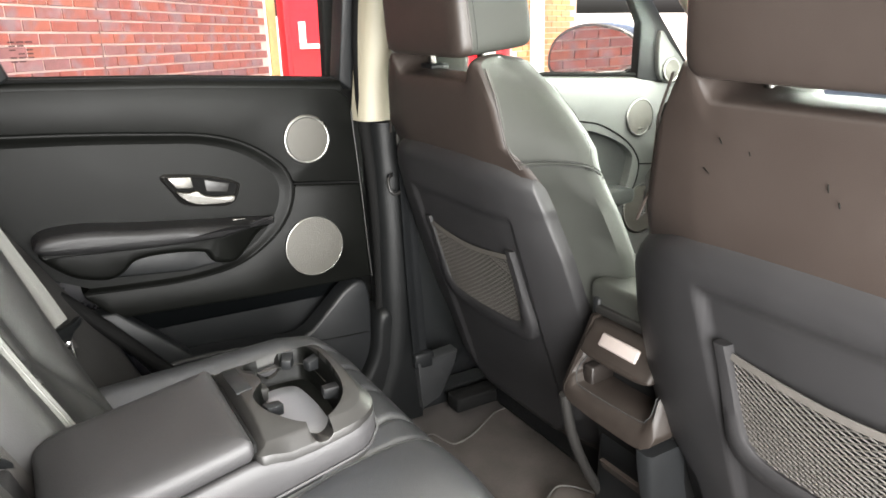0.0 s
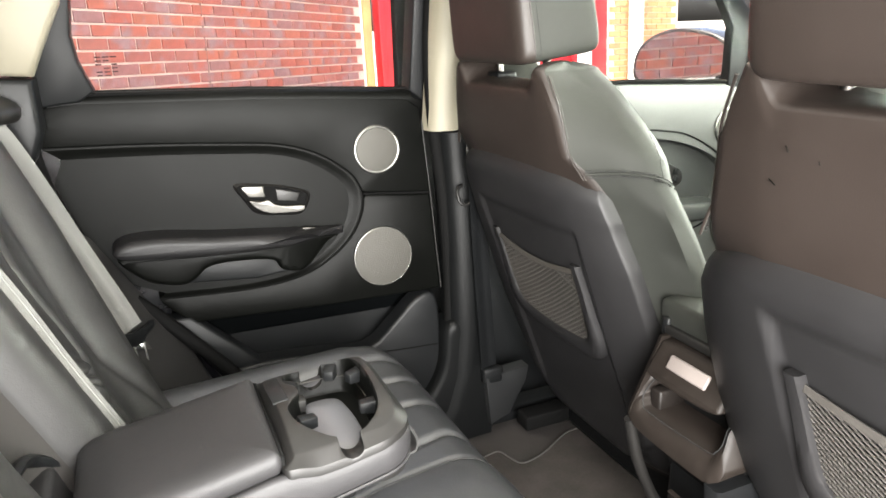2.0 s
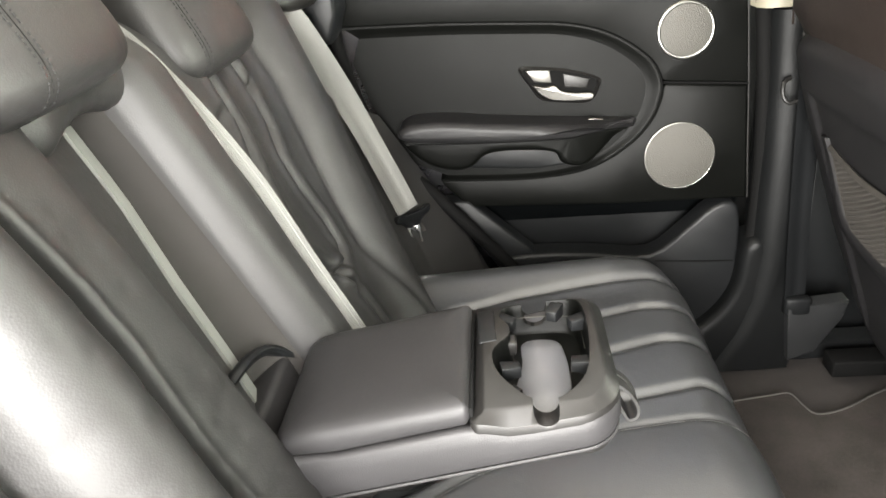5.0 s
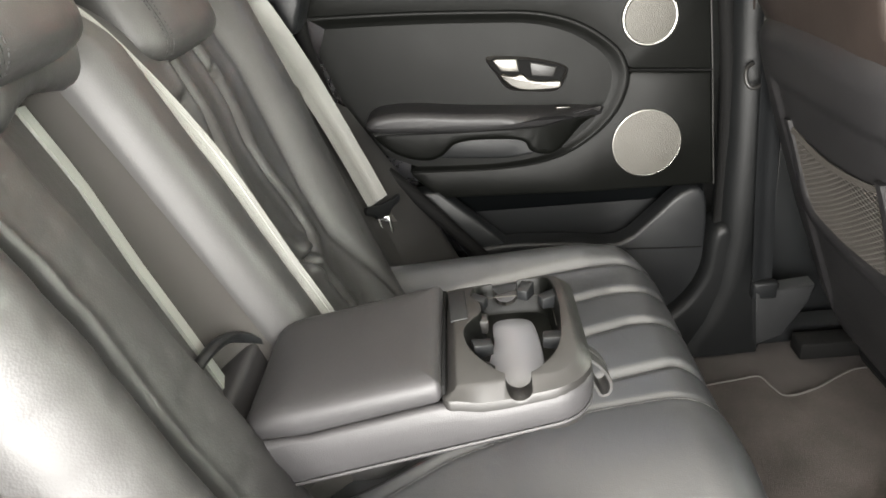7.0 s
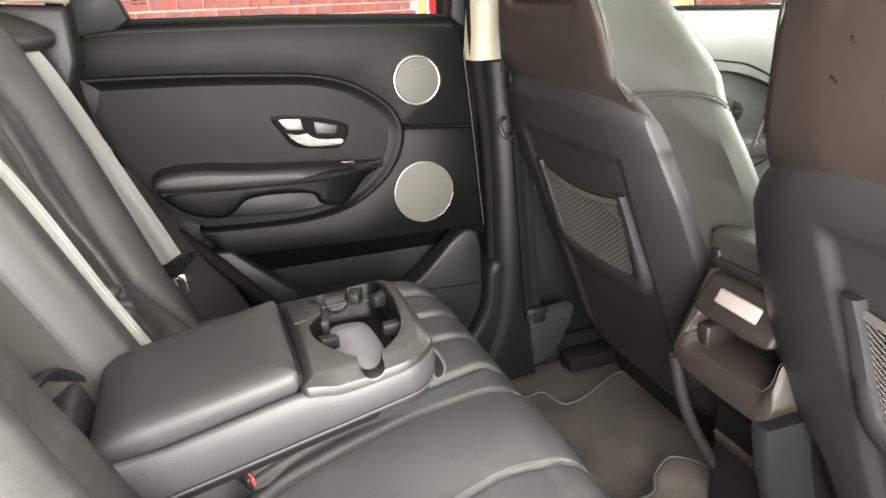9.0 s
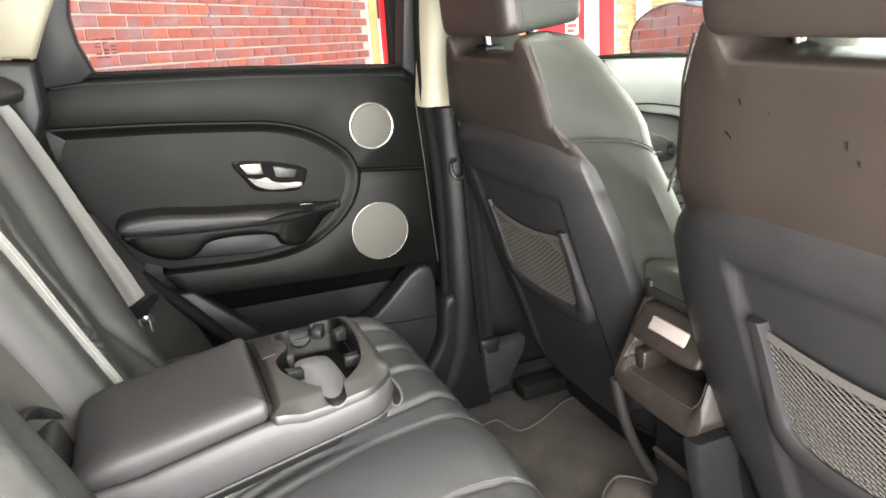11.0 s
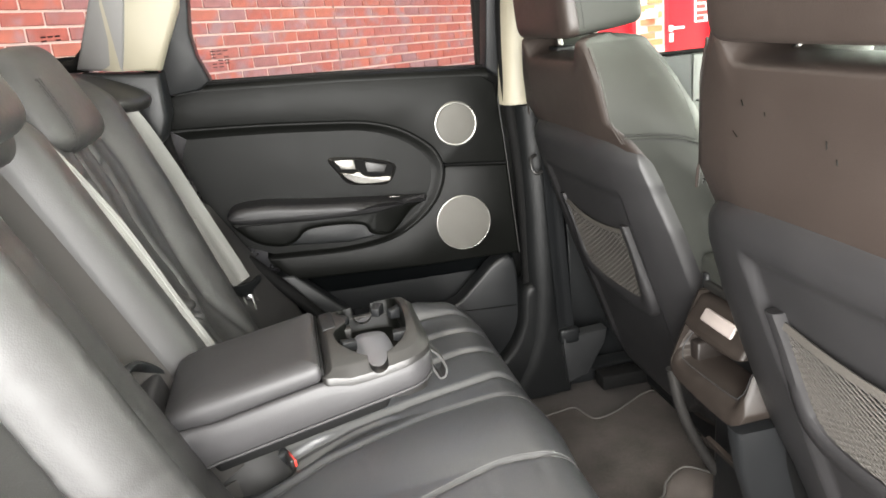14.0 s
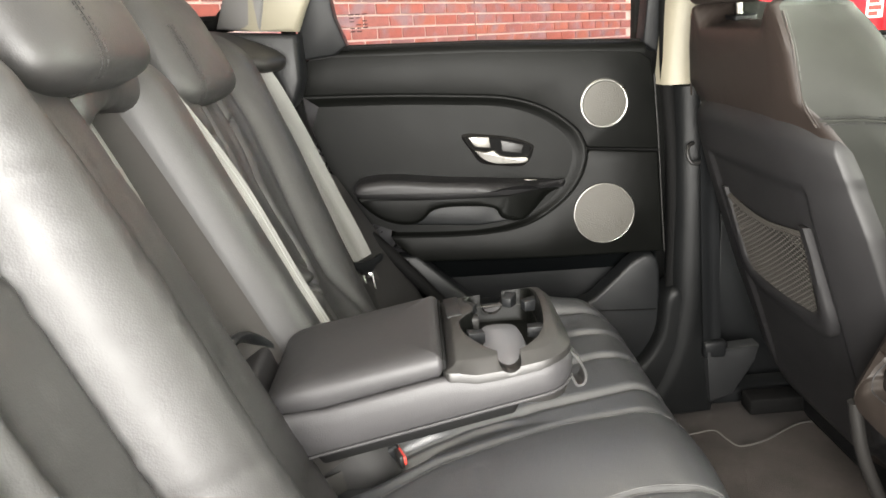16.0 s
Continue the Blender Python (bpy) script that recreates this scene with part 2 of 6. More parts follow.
def part(name, bm, mat, parent=None, label="", sharp=48.0, category="", kind="", group=""):
    """Links a bmesh as one mesh object, scaled to metres, under a thing or a part."""
    bmesh.ops.recalc_face_normals(bm, faces=bm.faces)
    for v in bm.verts:
        v.co *= S
    lim = radians(sharp)
    for f in bm.faces:
        f.smooth = True
    for e in bm.edges:
        if len(e.link_faces) == 2 and e.calc_face_angle(0) > lim:
            e.smooth = False
    me = bpy.data.meshes.new(name)
    bm.to_mesh(me)
    bm.free()
    me.materials.append(mat)
    ob = new(name, me)
    if parent is not None:
        ob.parent = parent
        bpy.context.view_layer.update()
        ob.matrix_parent_inverse = parent.matrix_world.inverted()
    return tagged(ob, label, category, group, kind)


def join(*bms):
    out = bms[0]
    for b in bms[1:]:
        me = bpy.data.meshes.new("join")
        b.to_mesh(me)
        b.free()
        out.from_mesh(me)
        bpy.data.meshes.remove(me)
    return out


def rbox(c, size, r=0.004, seg=2, rot=(0, 0, 0)):
    bm = bmesh.new()
    bmesh.ops.create_cube(bm, size=1.0)
    for v in bm.verts:
        v.co = Vector((v.co.x * size[0], v.co.y * size[1], v.co.z * size[2]))
    if r > 0:
        bmesh.ops.bevel(bm, geom=bm.edges[:], offset=min(r, 0.49 * min(size)), segments=seg, affect="EDGES", profile=0.5)
    bm.transform(pose(*c, *rot))
    return bm


def curve(ctrl, n=6, closed=False):
    """Catmull-Rom through the control points."""
    p = [Vector(q) for q in ctrl]
    out, m = [], len(p)
    for i in range(m if closed else m - 1):
        a, b, c, d = (p[(i - 1) % m] if closed or i > 0 else p[0] * 2 - p[1], p[i], p[(i + 1) % m],
                      p[(i + 2) % m] if closed or i + 2 < m else p[m - 1] * 2 - p[m - 2])
        for k in range(n):
            t = k / n
            out.append(0.5 * ((2 * b) + (c - a) * t + (2 * a - 5 * b + 4 * c - d) * t * t + (3 * b - a - 3 * c + d) * t ** 3))
    if not closed:
        out.append(p[-1])
    return out


def prism(pts, place, d0, d1, bev=0.0, seg=2):
    """A polygon (a, b) swept from depth d0 (front) to d1; place(a, b, d) gives x, y, z. The front edges are rounded."""
    bm = bmesh.new()
    fr = [bm.verts.new(place(p[0], p[1], d0)) for p in pts]
    bk = [bm.verts.new(place(p[0], p[1], d1)) for p in pts]
    n = len(pts)
    top = bm.faces.new(fr)
    bm.faces.new(bk[::-1])
    for i in range(n):
        bm.faces.new((fr[i], bk[i], bk[(i + 1) % n], fr[(i + 1) % n]))
    bmesh.ops.recalc_face_normals(bm, faces=bm.faces)
    if bev > 0:
        bmesh.ops.bevel(bm, geom=list(top.edges), offset=bev, segments=seg, affect="EDGES", profile=0.5)
    bmesh.ops.triangulate(bm, faces=[f for f in bm.faces if len(f.verts) > 4])
    return bm


def band(outer, inner, place_o, place_i, close=True):
    """A strip of quads between two loops of the same count."""
    bm = bmesh.new()
    a = [bm.verts.new(place_o(*p[:2])) for p in outer]
    b = [bm.verts.new(place_i(*p[:2])) for p in inner]
    n = len(a)
    for i in range(n if close else n - 1):
        bm.faces.new((a[i], a[(i + 1) % n], b[(i + 1) % n], b[i]))
    return bm


def loft(loops, cap=True, closed=True):
    bm = bmesh.new()
    vs = [[bm.verts.new(p) for p in lp] for lp in loops]
    n = len(vs[0])
    for r0, r1 in zip(vs, vs[1:]):
        for i in range(n if closed else n - 1):
            bm.faces.new((r0[i], r0[(i + 1) % n], r1[(i + 1) % n], r1[i]))
    if cap and closed:
        bm.faces.new(vs[0][::-1])
        bm.faces.new(vs[-1])
    return bm


def frames(pts):
    pts = [Vector(p) for p in pts]
    out, up = [], None
    for i, p in enumerate(pts):
        t = (pts[min(i + 1, len(pts) - 1)] - pts[max(i - 1, 0)]).normalized()
        if up is None:
            up = Vector((0, 0, 1)) if abs(t.z) < 0.9 else Vector((1, 0, 0))
        side = t.cross(up).normalized()
        up = side.cross(t).normalized()
        out.append((p, t, side, up))
    return out


def tube(pts, r, seg=6, closed=False, flat=1.0):
    if closed:
        pts = list(pts) + [pts[0], pts[1]]
    loops = []
    for p, t, side, up in frames(pts):
        loops.append([p + side * (math.cos(a) * r) + up * (math.sin(a) * r * flat) for a in (2 * math.pi * k / seg for k in range(seg))])
    return loft(loops, cap=not closed)


def ribbon(pts, across, width, thick):
    """A flat strap along pts; across: one direction, or one for each point."""
    loops = []
    fr = frames(pts)
    for i, (p, t, _, _) in enumerate(fr):
        a = Vector(across[i] if isinstance(across[0], (tuple, list, Vector)) else across)
        a = (a - t * a.dot(t)).normalized()
        n = t.cross(a).normalized()
        w, h = width / 2, thick / 2
        prof = [(-w, -h), (-w * 0.3, -h * 1.0), (w * 0.3, -h), (w, -h), (w, h), (w * 0.34, h), (w * 0.28, h * 0.3), (-w * 0.28, h * 0.3), (-w * 0.34, h), (-w, h)]
        loops.append([p + a * u + n * v for u, v in prof])
    return loft(loops)


def sheet(f, nu, nv, back=(0, 0, 0)):
    """A curved skin f(u, v) with a thickness given by the offset back."""
    bm = bmesh.new()
    back = Vector(back)
    fr = [[bm.verts.new(f(i / nu, j / nv)) for j in range(nv + 1)] for i in range(nu + 1)]
    for i in range(nu):
        for j in range(nv):
            bm.faces.new((fr[i][j], fr[i + 1][j], fr[i + 1][j + 1], fr[i][j + 1]))
    if back.length > 0:
        rim = [(i, 0) for i in range(nu)] + [(nu, j) for j in range(nv)] + [(i, nv) for i in range(nu, 0, -1)] + [(0, j) for j in range(nv, 0, -1)]
        bk = [bm.verts.new(fr[i][j].co + back) for i, j in rim]
        n = len(rim)
        for k in range(n):
            (i0, j0), (i1, j1) = rim[k], rim[(k + 1) % n]
            bm.faces.new((fr[i0][j0], fr[i1][j1], bk[(k + 1) % n], bk[k]))
        bm.faces.new(bk)
    return bm


def pillow(c, size, e1=0.35, e2=0.35, nu=28, nv=20, rot=(0, 0, 0), warp=None):
    """A rounded cushion: a superellipsoid of full size, square for small exponents."""
    def pw(x, e):
        return math.copysign(abs(x) ** e, x)
    loops = []
    for j in [0.03] + list(range(1, nv)) + [nv - 0.03]:
        ph = -math.pi / 2 + math.pi * j / nv
        lp = []
        for i in range(nu):
            th = 2 * math.pi * i / nu
            p = Vector((size[0] / 2 * pw(math.cos(ph), e1) * pw(math.cos(th), e2), size[1] / 2 * pw(math.cos(ph), e1) * pw(math.sin(th), e2), size[2] / 2 * pw(math.sin(ph), e1)))
            lp.append(warp(p) if warp else p)
        loops.append(lp)
    bm = loft(loops)
    bm.transform(pose(*c, *rot))
    return bm


def disc(c, axis, r, h, seg=40, dome=0.0, rings=4):
    """A round plate with its face along axis ('y-' faces the car's inside)."""
    loops = []
    for k in range(rings, -1, -1):
        rr = max(r * k / rings, r * 0.02)
        d = dome * (1 - (k / rings) ** 2)
        loops.append([(rr * math.cos(2 * math.pi * i / seg), rr * math.sin(2 * math.pi * i / seg), h + d) for i in range(seg)])
    loops.insert(0, [(r * math.cos(2 * math.pi * i / seg), r * math.sin(2 * math.pi * i / seg), 0) for i in range(seg)])
    bm = loft(loops)
    z = Vector(axis).normalized()
    bm.transform(Matrix.Translation(c) @ z.to_track_quat("Z", "Y").to_matrix().to_4x4())
    return bm


def ring(c, axis, r, w, seg=48, flat=0.6):
    pts = [(r * math.cos(2 * math.pi * i / seg), r * math.sin(2 * math.pi * i / seg)) for i in range(seg)]
    loops = []
    for x, y in pts:
        d = Vector((x, y, 0)).normalized()
        loops.append([Vector((x, y, 0)) + d * (w * math.cos(a)) + Vector((0, 0, w * flat * math.sin(a))) for a in (2 * math.pi * k / 8 for k in range(8))])
    loops.append(loops[0])
    bm = loft(loops, cap=False)
    bmesh.ops.remove_doubles(bm, verts=bm.verts, dist=1e-6)
    z = Vector(axis).normalized()
    bm.transform(Matrix.Translation(c) @ z.to_track_quat("Z", "Y").to_matrix().to_4x4())
    return bm


def stitches(pts, step=0.006, length=0.004, r=0.0007, lift=(0, 0, 0)):
    """A row of short sewn dashes along a line."""
    pts = [Vector(p) + Vector(lift) for p in pts]
    bm = bmesh.new()
    acc = 0.0
    for a, b in zip(pts, pts[1:]):
        d = b - a
        n = d.length
        if n < 1e-6:
            continue
        t = d / n
        s = (step - acc) % step
        side = t.cross(Vector((0.3, 0.5, 0.8))).normalized()
        up = side.cross(t)
        while s < n:
            p, q = a + t * s, a + t * min(s + length, n)
            vs = [bm.verts.new(e + side * (r * x) + up * (r * y)) for e in (p, q) for x, y in ((-1, 0), (0, 1), (1, 0), (0, -1))]
            for k in range(4):
                bm.faces.new((vs[k], vs[(k + 1) % 4], vs[4 + (k + 1) % 4], vs[4 + k]))
            bm.faces.new(vs[:4][::-1])
            bm.faces.new(vs[4:])
            s += step
        acc = (acc + n) % step
    return bm


def drape(ob, pts, way, lift=0.0008):
    """Lays a line of points on an object's surface, cast along way."""
    bpy.context.view_layer.update()
    way = Vector(way).normalized()
    out = []
    for p in pts:
        hit, loc, _, _ = ob.ray_cast((Vector(p) - way * 0.4) * S, way)
        if hit:
            out.append(loc / S - way * lift)
    return out


def polyline_distance(px, py, line):
    """Distance from grid points to a polyline, and how far along it is (0 to 1)."""
    best = np.full(np.shape(px), 9.0)
    for (ax, ay), (bx, by) in zip(line, line[1:]):
        dx, dy = bx - ax, by - ay
        t = np.clip(((px - ax) * dx + (py - ay) * dy) / (dx * dx + dy * dy + 1e-12), 0, 1)
        best = np.minimum(best, np.hypot(px - ax - t * dx, py - ay - t * dy))
    return best


def interp(x, table):
    return float(np.interp(x, [r[0] for r in table], [r[1] for r in table]))


def step(a, b, x):
    t = min(max((x - a) / (b - a), 0.0), 1.0)
    return t * t * (3 - 2 * t)


# ---- ground and the building outside ----
def flat(pts, z, mat, name, **tags):
    bm = bmesh.new()
    bm.faces.new([bm.verts.new((x, y, z)) for x, y in pts])
    return part(name, bm, mat, **tags)


flat([(-400, -400), (400, -400), (400, 400), (-400, 400)], -0.05, CONCRETE, "ground", label="pale concrete yard round the car", category="ground", kind="structure")

# the brick wall: local s along it, h up, d out of it towards the car
WALL_O, WALL_HEAD, WALL_TILT = Vector((0.447, 4.68, 1.086)), 45.0, 2.5
_t, _p = radians(WALL_TILT), radians(WALL_HEAD)
TILT_M = Matrix.Rotation(-_t, 3, "X")
WU = TILT_M @ Vector((math.cos(_p), math.sin(_p), 0))
WN = TILT_M @ Vector((math.sin(_p), -math.cos(_p), 0))
WUP = TILT_M @ Vector((0, 0, 1))
CORNER = 2.33          # where the red brick ends
FAC_O = WALL_O + WU * CORNER
_q = radians(14.0)
FU = TILT_M @ Vector((math.cos(_q), math.sin(_q), 0))
FN = TILT_M @ Vector((math.sin(_q), -math.cos(_q), 0))


def on_wall(s, h, d):
    return WALL_O + WU * s + WUP * h + WN * d


def on_front(s, h, d):
    return FAC_O + FU * s + WUP * h + FN * d


def slab(place, s0, s1, h0, h1, d0, d1, r=0.0):
    return prism([(s0, h0), (s1, h0), (s1, h1), (s0, h1)], place, d1, d0, r)


# ---- car shell: floor, roof, pillars ----
flat([(-1.2, -0.72), (1.7, -0.72), (1.7, 0.72), (-1.2, 0.72)], 0.362, CARPET, "floor", label="charcoal carpet of the car floor", category="floor", kind="structure")


def roof_skin(x, y):
    u, v = (x + 1.3) / 2.5, (y + 0.66) / 1.32
    return (x, y, 1.60 - 0.10 * (2 * v - 1) ** 4 - 0.10 * abs(2 * u - 1) ** 3)


def roof_piece(x0, x1, y0, y1, dz=0.0):
    return sheet(lambda u, v: Vector(roof_skin(x0 + (x1 - x0) * u, y0 + (y1 - y0) * v)) + Vector((0, 0, dz)), 8, 8, (0, 0, 0.025))


# an unseen glass panel is added mid-roof to go with the overhead lamp
part("ceiling", join(roof_piece(-1.3, -0.55, -0.66, 0.66), roof_piece(0.95, 1.2, -0.66, 0.66), roof_piece(-0.55, 0.95, -0.66, -0.42), roof_piece(-0.55, 0.95, 0.42, 0.66)), HEADLINER, label="cream cloth headliner of the car roof", category="ceiling", kind="structure")
part("window_3", roof_piece(-0.56, 0.96, -0.43, 0.43, 0.03), ROOF_GLASS, label="unseen dark glass roof panel, added over the overhead fill lamp", category="window", kind="structure")
# lower body sides, closing the cabin
part("wall_left", join(rbox((0.25, 0.83, 0.62), (3.2, 0.05, 0.95), 0.02), rbox((-0.95, 0.80, 0.8), (1.0, 0.1, 0.72), 0.02)), BODY, label="black painted lower side of the car body", category="car body", kind="structure")
part("wall_right", join(rbox((1.15, -0.74, 0.65), (1.1, 0.05, 0.9), 0.02), rbox((0.4, -0.74, 0.26), (1.2, 0.1, 0.16), 0.02), rbox((-0.8, -0.72, 0.7), (0.9, 0.06, 0.95), 0.02)), BODY, label="black painted right side of the car body", category="car body", kind="structure")
# unseen trim and pillar, added to keep sky light off the seat backs
part("wall_right_rear", join(rbox((-0.84, -0.70, 1.33), (0.96, 0.05, 0.44), 0.02), rbox((-0.36, -0.68, 1.30), (0.10, 0.05, 0.50), 0.02)), BEIGE, label="unseen cream quarter trim, added to block sky light", category="wall", kind="structure")
part("pillar_right", rbox((0.52, -0.70, 0.98), (0.09, 0.06, 1.16), 0.02), PLASTIC, label="unseen black centre pillar, added to block sky light", category="trim", kind="structure")
part("wall_rear", rbox((-1.3, 0, 0.7), (0.06, 1.5, 0.95), 0.02), BODY, label="black tailgate below the rear glass", category="car body", kind="structure")


# unseen pane, added dark to shut out sky light from behind
part("window_4", prism([(-0.70, 1.16), (0.70, 1.16), (0.60, 1.52), (-0.60, 1.52)], lambda a, b, d: (-1.27 + d, a, b), 0.0, 0.006), ROOF_GLASS, label="unseen dark tailgate glass, added to block sky light", category="window", kind="structure")


# ---- rear left door ----
def on_door(x, z, y):
    """The door's face leans in a little towards its foot."""
    return (x, y - 0.045 * max(0.0, 1.02 - z) - 0.03 * (x - 0.1), z)


CREASE = [(-0.222, 1.064), (-0.06, 1.057), (0.075, 1.047), (0.166, 1.037), (0.235, 1.014), (0.288, 0.977), (0.310, 0.947), (0.316, 0.912), (0.298, 0.863), (0.256, 0.819), (0.188, 0.784), (0.088, 0.772), (-0.078, 0.778)]
crease = [(p.x, p.y) for p in curve([(a, b, 0) for a, b in CREASE], 5)]
door = thing("rear_door", "closed rear car door with black soft trim and two round speakers", "car door", at=(0.1, 0.72, 0.45))
top_edge = [(-0.218, 1.128), (-0.155, 1.1335), (0.12, 1.1245), (0.36, 1.1105), (0.415, 1.105), (0.440, 1.088), (0.448, 1.03), (0.456, 0.918)]
upper = top_edge + [(0.322, 0.930)] + [p for p in reversed(crease) if p[1] > 0.93]
part("upper_panel", prism(upper, on_door, 0.700, 0.76, 0.003, 2), SOFT, door)
lower = [(0.322, 0.926), (0.4555, 0.914), (0.463, 0.80), (0.468, 0.711), (0.25, 0.712), (-0.03, 0.722), (-0.074, 0.768)] + [p for p in reversed(crease) if p[1] < 0.922]
part("lower_panel", prism(lower, on_door, 0.700, 0.76, 0.004, 2), SOFT, door)
edge_l = [(-0.078, 0.778), (-0.12, 0.81), (-0.155, 0.85), (-0.19, 0.93), (-0.212, 1.0), (-0.222, 1.064)]
cx, cz = 0.05, 0.915


def shrink(f, g):
    return [(cx + (a - cx) * f, cz + (b - cz) * (g if b > cz else 0.5 + 0.5 * f)) for a, b in crease]


inner = shrink(0.90, 0.85)
part("inset_rim", loft([[on_door(a, b, y) for a, b in lp] for lp, y in ((crease, 0.7030), (shrink(0.99, 0.985), 0.7018), (shrink(0.975, 0.96), 0.7030), (shrink(0.95, 0.925), 0.7055), (shrink(0.925, 0.89), 0.7078), (inner, 0.7090))], False, False), SOFT, door, "rolled edge of the door inset", sharp=70)
part("inset_panel", prism(list(inner) + edge_l[1:-1], on_door, 0.7085, 0.76), SOFT, door)
part("crease_seam", tube([on_door(a, b, 0.7025) for a, b in crease], 0.0009, 6), RUBBER, door, "dark seam round the inset")
part("panel_gap", tube([on_door(0.318, 0.928, 0.703), on_door(0.457, 0.916, 0.703)], 0.0022, 6), RUBBER, door)
part("door_edge_strip", tube([on_door(p.x + 0.002, p.y, 0.703) for p in curve([(0.445, 1.06, 0), (0.456, 0.918, 0), (0.463, 0.80, 0), (0.469, 0.71, 0)], 4)], 0.0016, 6), SATIN, door)
# armrest on the door
pad = [(p.x, p.y) for p in curve([(-0.140, 0.884, 0), (-0.120, 0.901, 0), (-0.06, 0.903, 0), (0.03, 0.892, 0), (0.16, 0.880, 0), (0.268, 0.870, 0), (0.262, 0.860, 0), (0.16, 0.856, 0), (0.047, 0.856, 0), (-0.06, 0.864, 0), (-0.118, 0.870, 0)], 4, True)]
arm = part("door_armrest", prism(pad, lambda a, b, d: (a, d + 0.05 * step(0.16, 0.28, a), b), 0.640, 0.73, 0.013, 4), SHELL, door, "padded black leather armrest")
grip = [(p.x, p.y) for p in curve([(-0.134, 0.874, 0), (-0.118, 0.850, 0), (-0.085, 0.824, 0), (-0.040, 0.812, 0), (-0.012, 0.820, 0), (0.012, 0.838, 0), (0.06, 0.841, 0), (0.126, 0.833, 0), (0.142, 0.812, 0), (0.186, 0.803, 0), (0.235, 0.840, 0), (0.258, 0.862, 0), (0.047, 0.866, 0), (-0.10, 0.876, 0)], 4, True)]
part("grip_body", prism(grip, lambda a, b, d: (a, d + 0.045 * step(0.14, 0.27, a), b), 0.645, 0.73, 0.010, 3), SOFT, door, "moulded pull grip under the armrest")
tray = [(0.0, 0.842), (0.14, 0.834), (0.148, 0.808), (0.20, 0.80), (0.10, 0.79), (-0.03, 0.80), (-0.06, 0.815)]
part("pull_pocket", prism(tray, on_door, 0.698, 0.73, 0.004), PLASTIC, door)
part("armrest_seam", tube([(x, 0.6425 + 0.05 * step(0.16, 0.28, x), z) for x, z in [(-0.12, 0.869), (0.0, 0.862), (0.1, 0.8585), (0.16, 0.858), (0.25, 0.862)]], 0.0012, 6), RUBBER, arm)
sw = part("window_switch", rbox((0.185, 0.692, 0.8715), (0.085, 0.026, 0.012), 0.003, 2, (0, 4, 0)), PLASTIC, door)
part("switch_bar", rbox((0.203, 0.684, 0.8765), (0.026, 0.010, 0.004), 0.0015, 2, (0, 4, 0)), CHROME, sw, "chrome switch rocker")
# release handle
BEZ = [(0.070, 0.974), (0.118, 0.972), (0.170, 0.962), (0.214, 0.946), (0.219, 0.930), (0.199, 0.899), (0.150, 0.901), (0.108, 0.910), (0.088, 0.938)]
bx, bz = 0.148, 0.937
bo = [(p.x, p.y) for p in curve([(a, b, 0) for a, b in BEZ], 4, True)]
bi = [(bx + (a - bx) * 0.86, bz + (b - bz) * 0.78) for a, b in bo]
bz_part = part("handle_bezel", join(band(bo, bi, lambda a, b: on_door(a, b, 0.7145), lambda a, b: on_door(a, b, 0.702)), band(bi, [(bx + (a - bx) * 0.93, bz + (b - bz) * 0.90) for a, b in bi], lambda a, b: on_door(a, b, 0.702), lambda a, b: on_door(a, b, 0.712))), SATIN, door, "satin black bezel of the door handle")
part("handle_recess", prism([(bx + (a - bx) * 0.98, bz + (b - bz) * 0.98) for a, b in bi], on_door, 0.7070, 0.74), RUBBER, bz_part)
lever = [(p.x, p.y) for p in curve([(0.098, 0.940, 0), (0.120, 0.936, 0), (0.136, 0.938, 0), (0.148, 0.928, 0), (0.170, 0.923, 0), (0.200, 0.921, 0), (0.199, 0.909, 0), (0.170, 0.908, 0), (0.135, 0.911, 0), (0.112, 0.922, 0)], 4, True)]
part("lever", prism(lever, on_door, 0.697, 0.710, 0.003, 3), CHROME, bz_part, "satin chrome door lever")
part("lock_tab", prism([(0.086, 0.966), (0.128, 0.964), (0.132, 0.941), (0.100, 0.944)], on_door, 0.703, 0.712, 0.002, 2), CHROME, bz_part, "satin chrome lock tab")
part("keyed_insert", prism([(0.150, 0.956), (0.196, 0.944), (0.190, 0.927), (0.152, 0.932)], on_door, 0.7045, 0.712, 0.002), SATIN, bz_part)


def speaker(parent, x, z, r, y=0.6985, name="speaker", label="round speaker grille in a chrome ring", place=on_door, w=0.0034):
    c = Vector(place(x, z, y))
    g = part(name, disc(c, (0, -1, 0.04), r, 0.003, 44, 0.004, 5), GRILLE, parent, label)
    part("speaker_ring", ring(c + Vector((0, -0.002, 0)), (0, -1, 0.04), r * 1.01, w, 52), RING, g, "polished chrome ring")
    return g


speaker(door, 0.3505, 1.0125, 0.0435)
speaker(door, 0.348, 0.798, 0.0590, w=0.0018, label="large round speaker grille in a thin chrome ring")
# door foot and map pocket
part("door_foot", prism([(-0.06, 0.70), (0.474, 0.690), (0.476, 0.60), (0.46, 0.42), (0.14, 0.42), (0.0, 0.60)], on_door, 0.772, 0.795, 0.003), PLASTIC, door)
# black sheet put where the pocket opening only lies in shade
part("shadow_gap", prism([(-0.06, 0.76), (0.474, 0.742), (0.474, 0.66), (0.0, 0.66)], on_door, 0.768, 0.790), GAP_SHADE, door, "black sheet standing in for the shade over the door pocket")
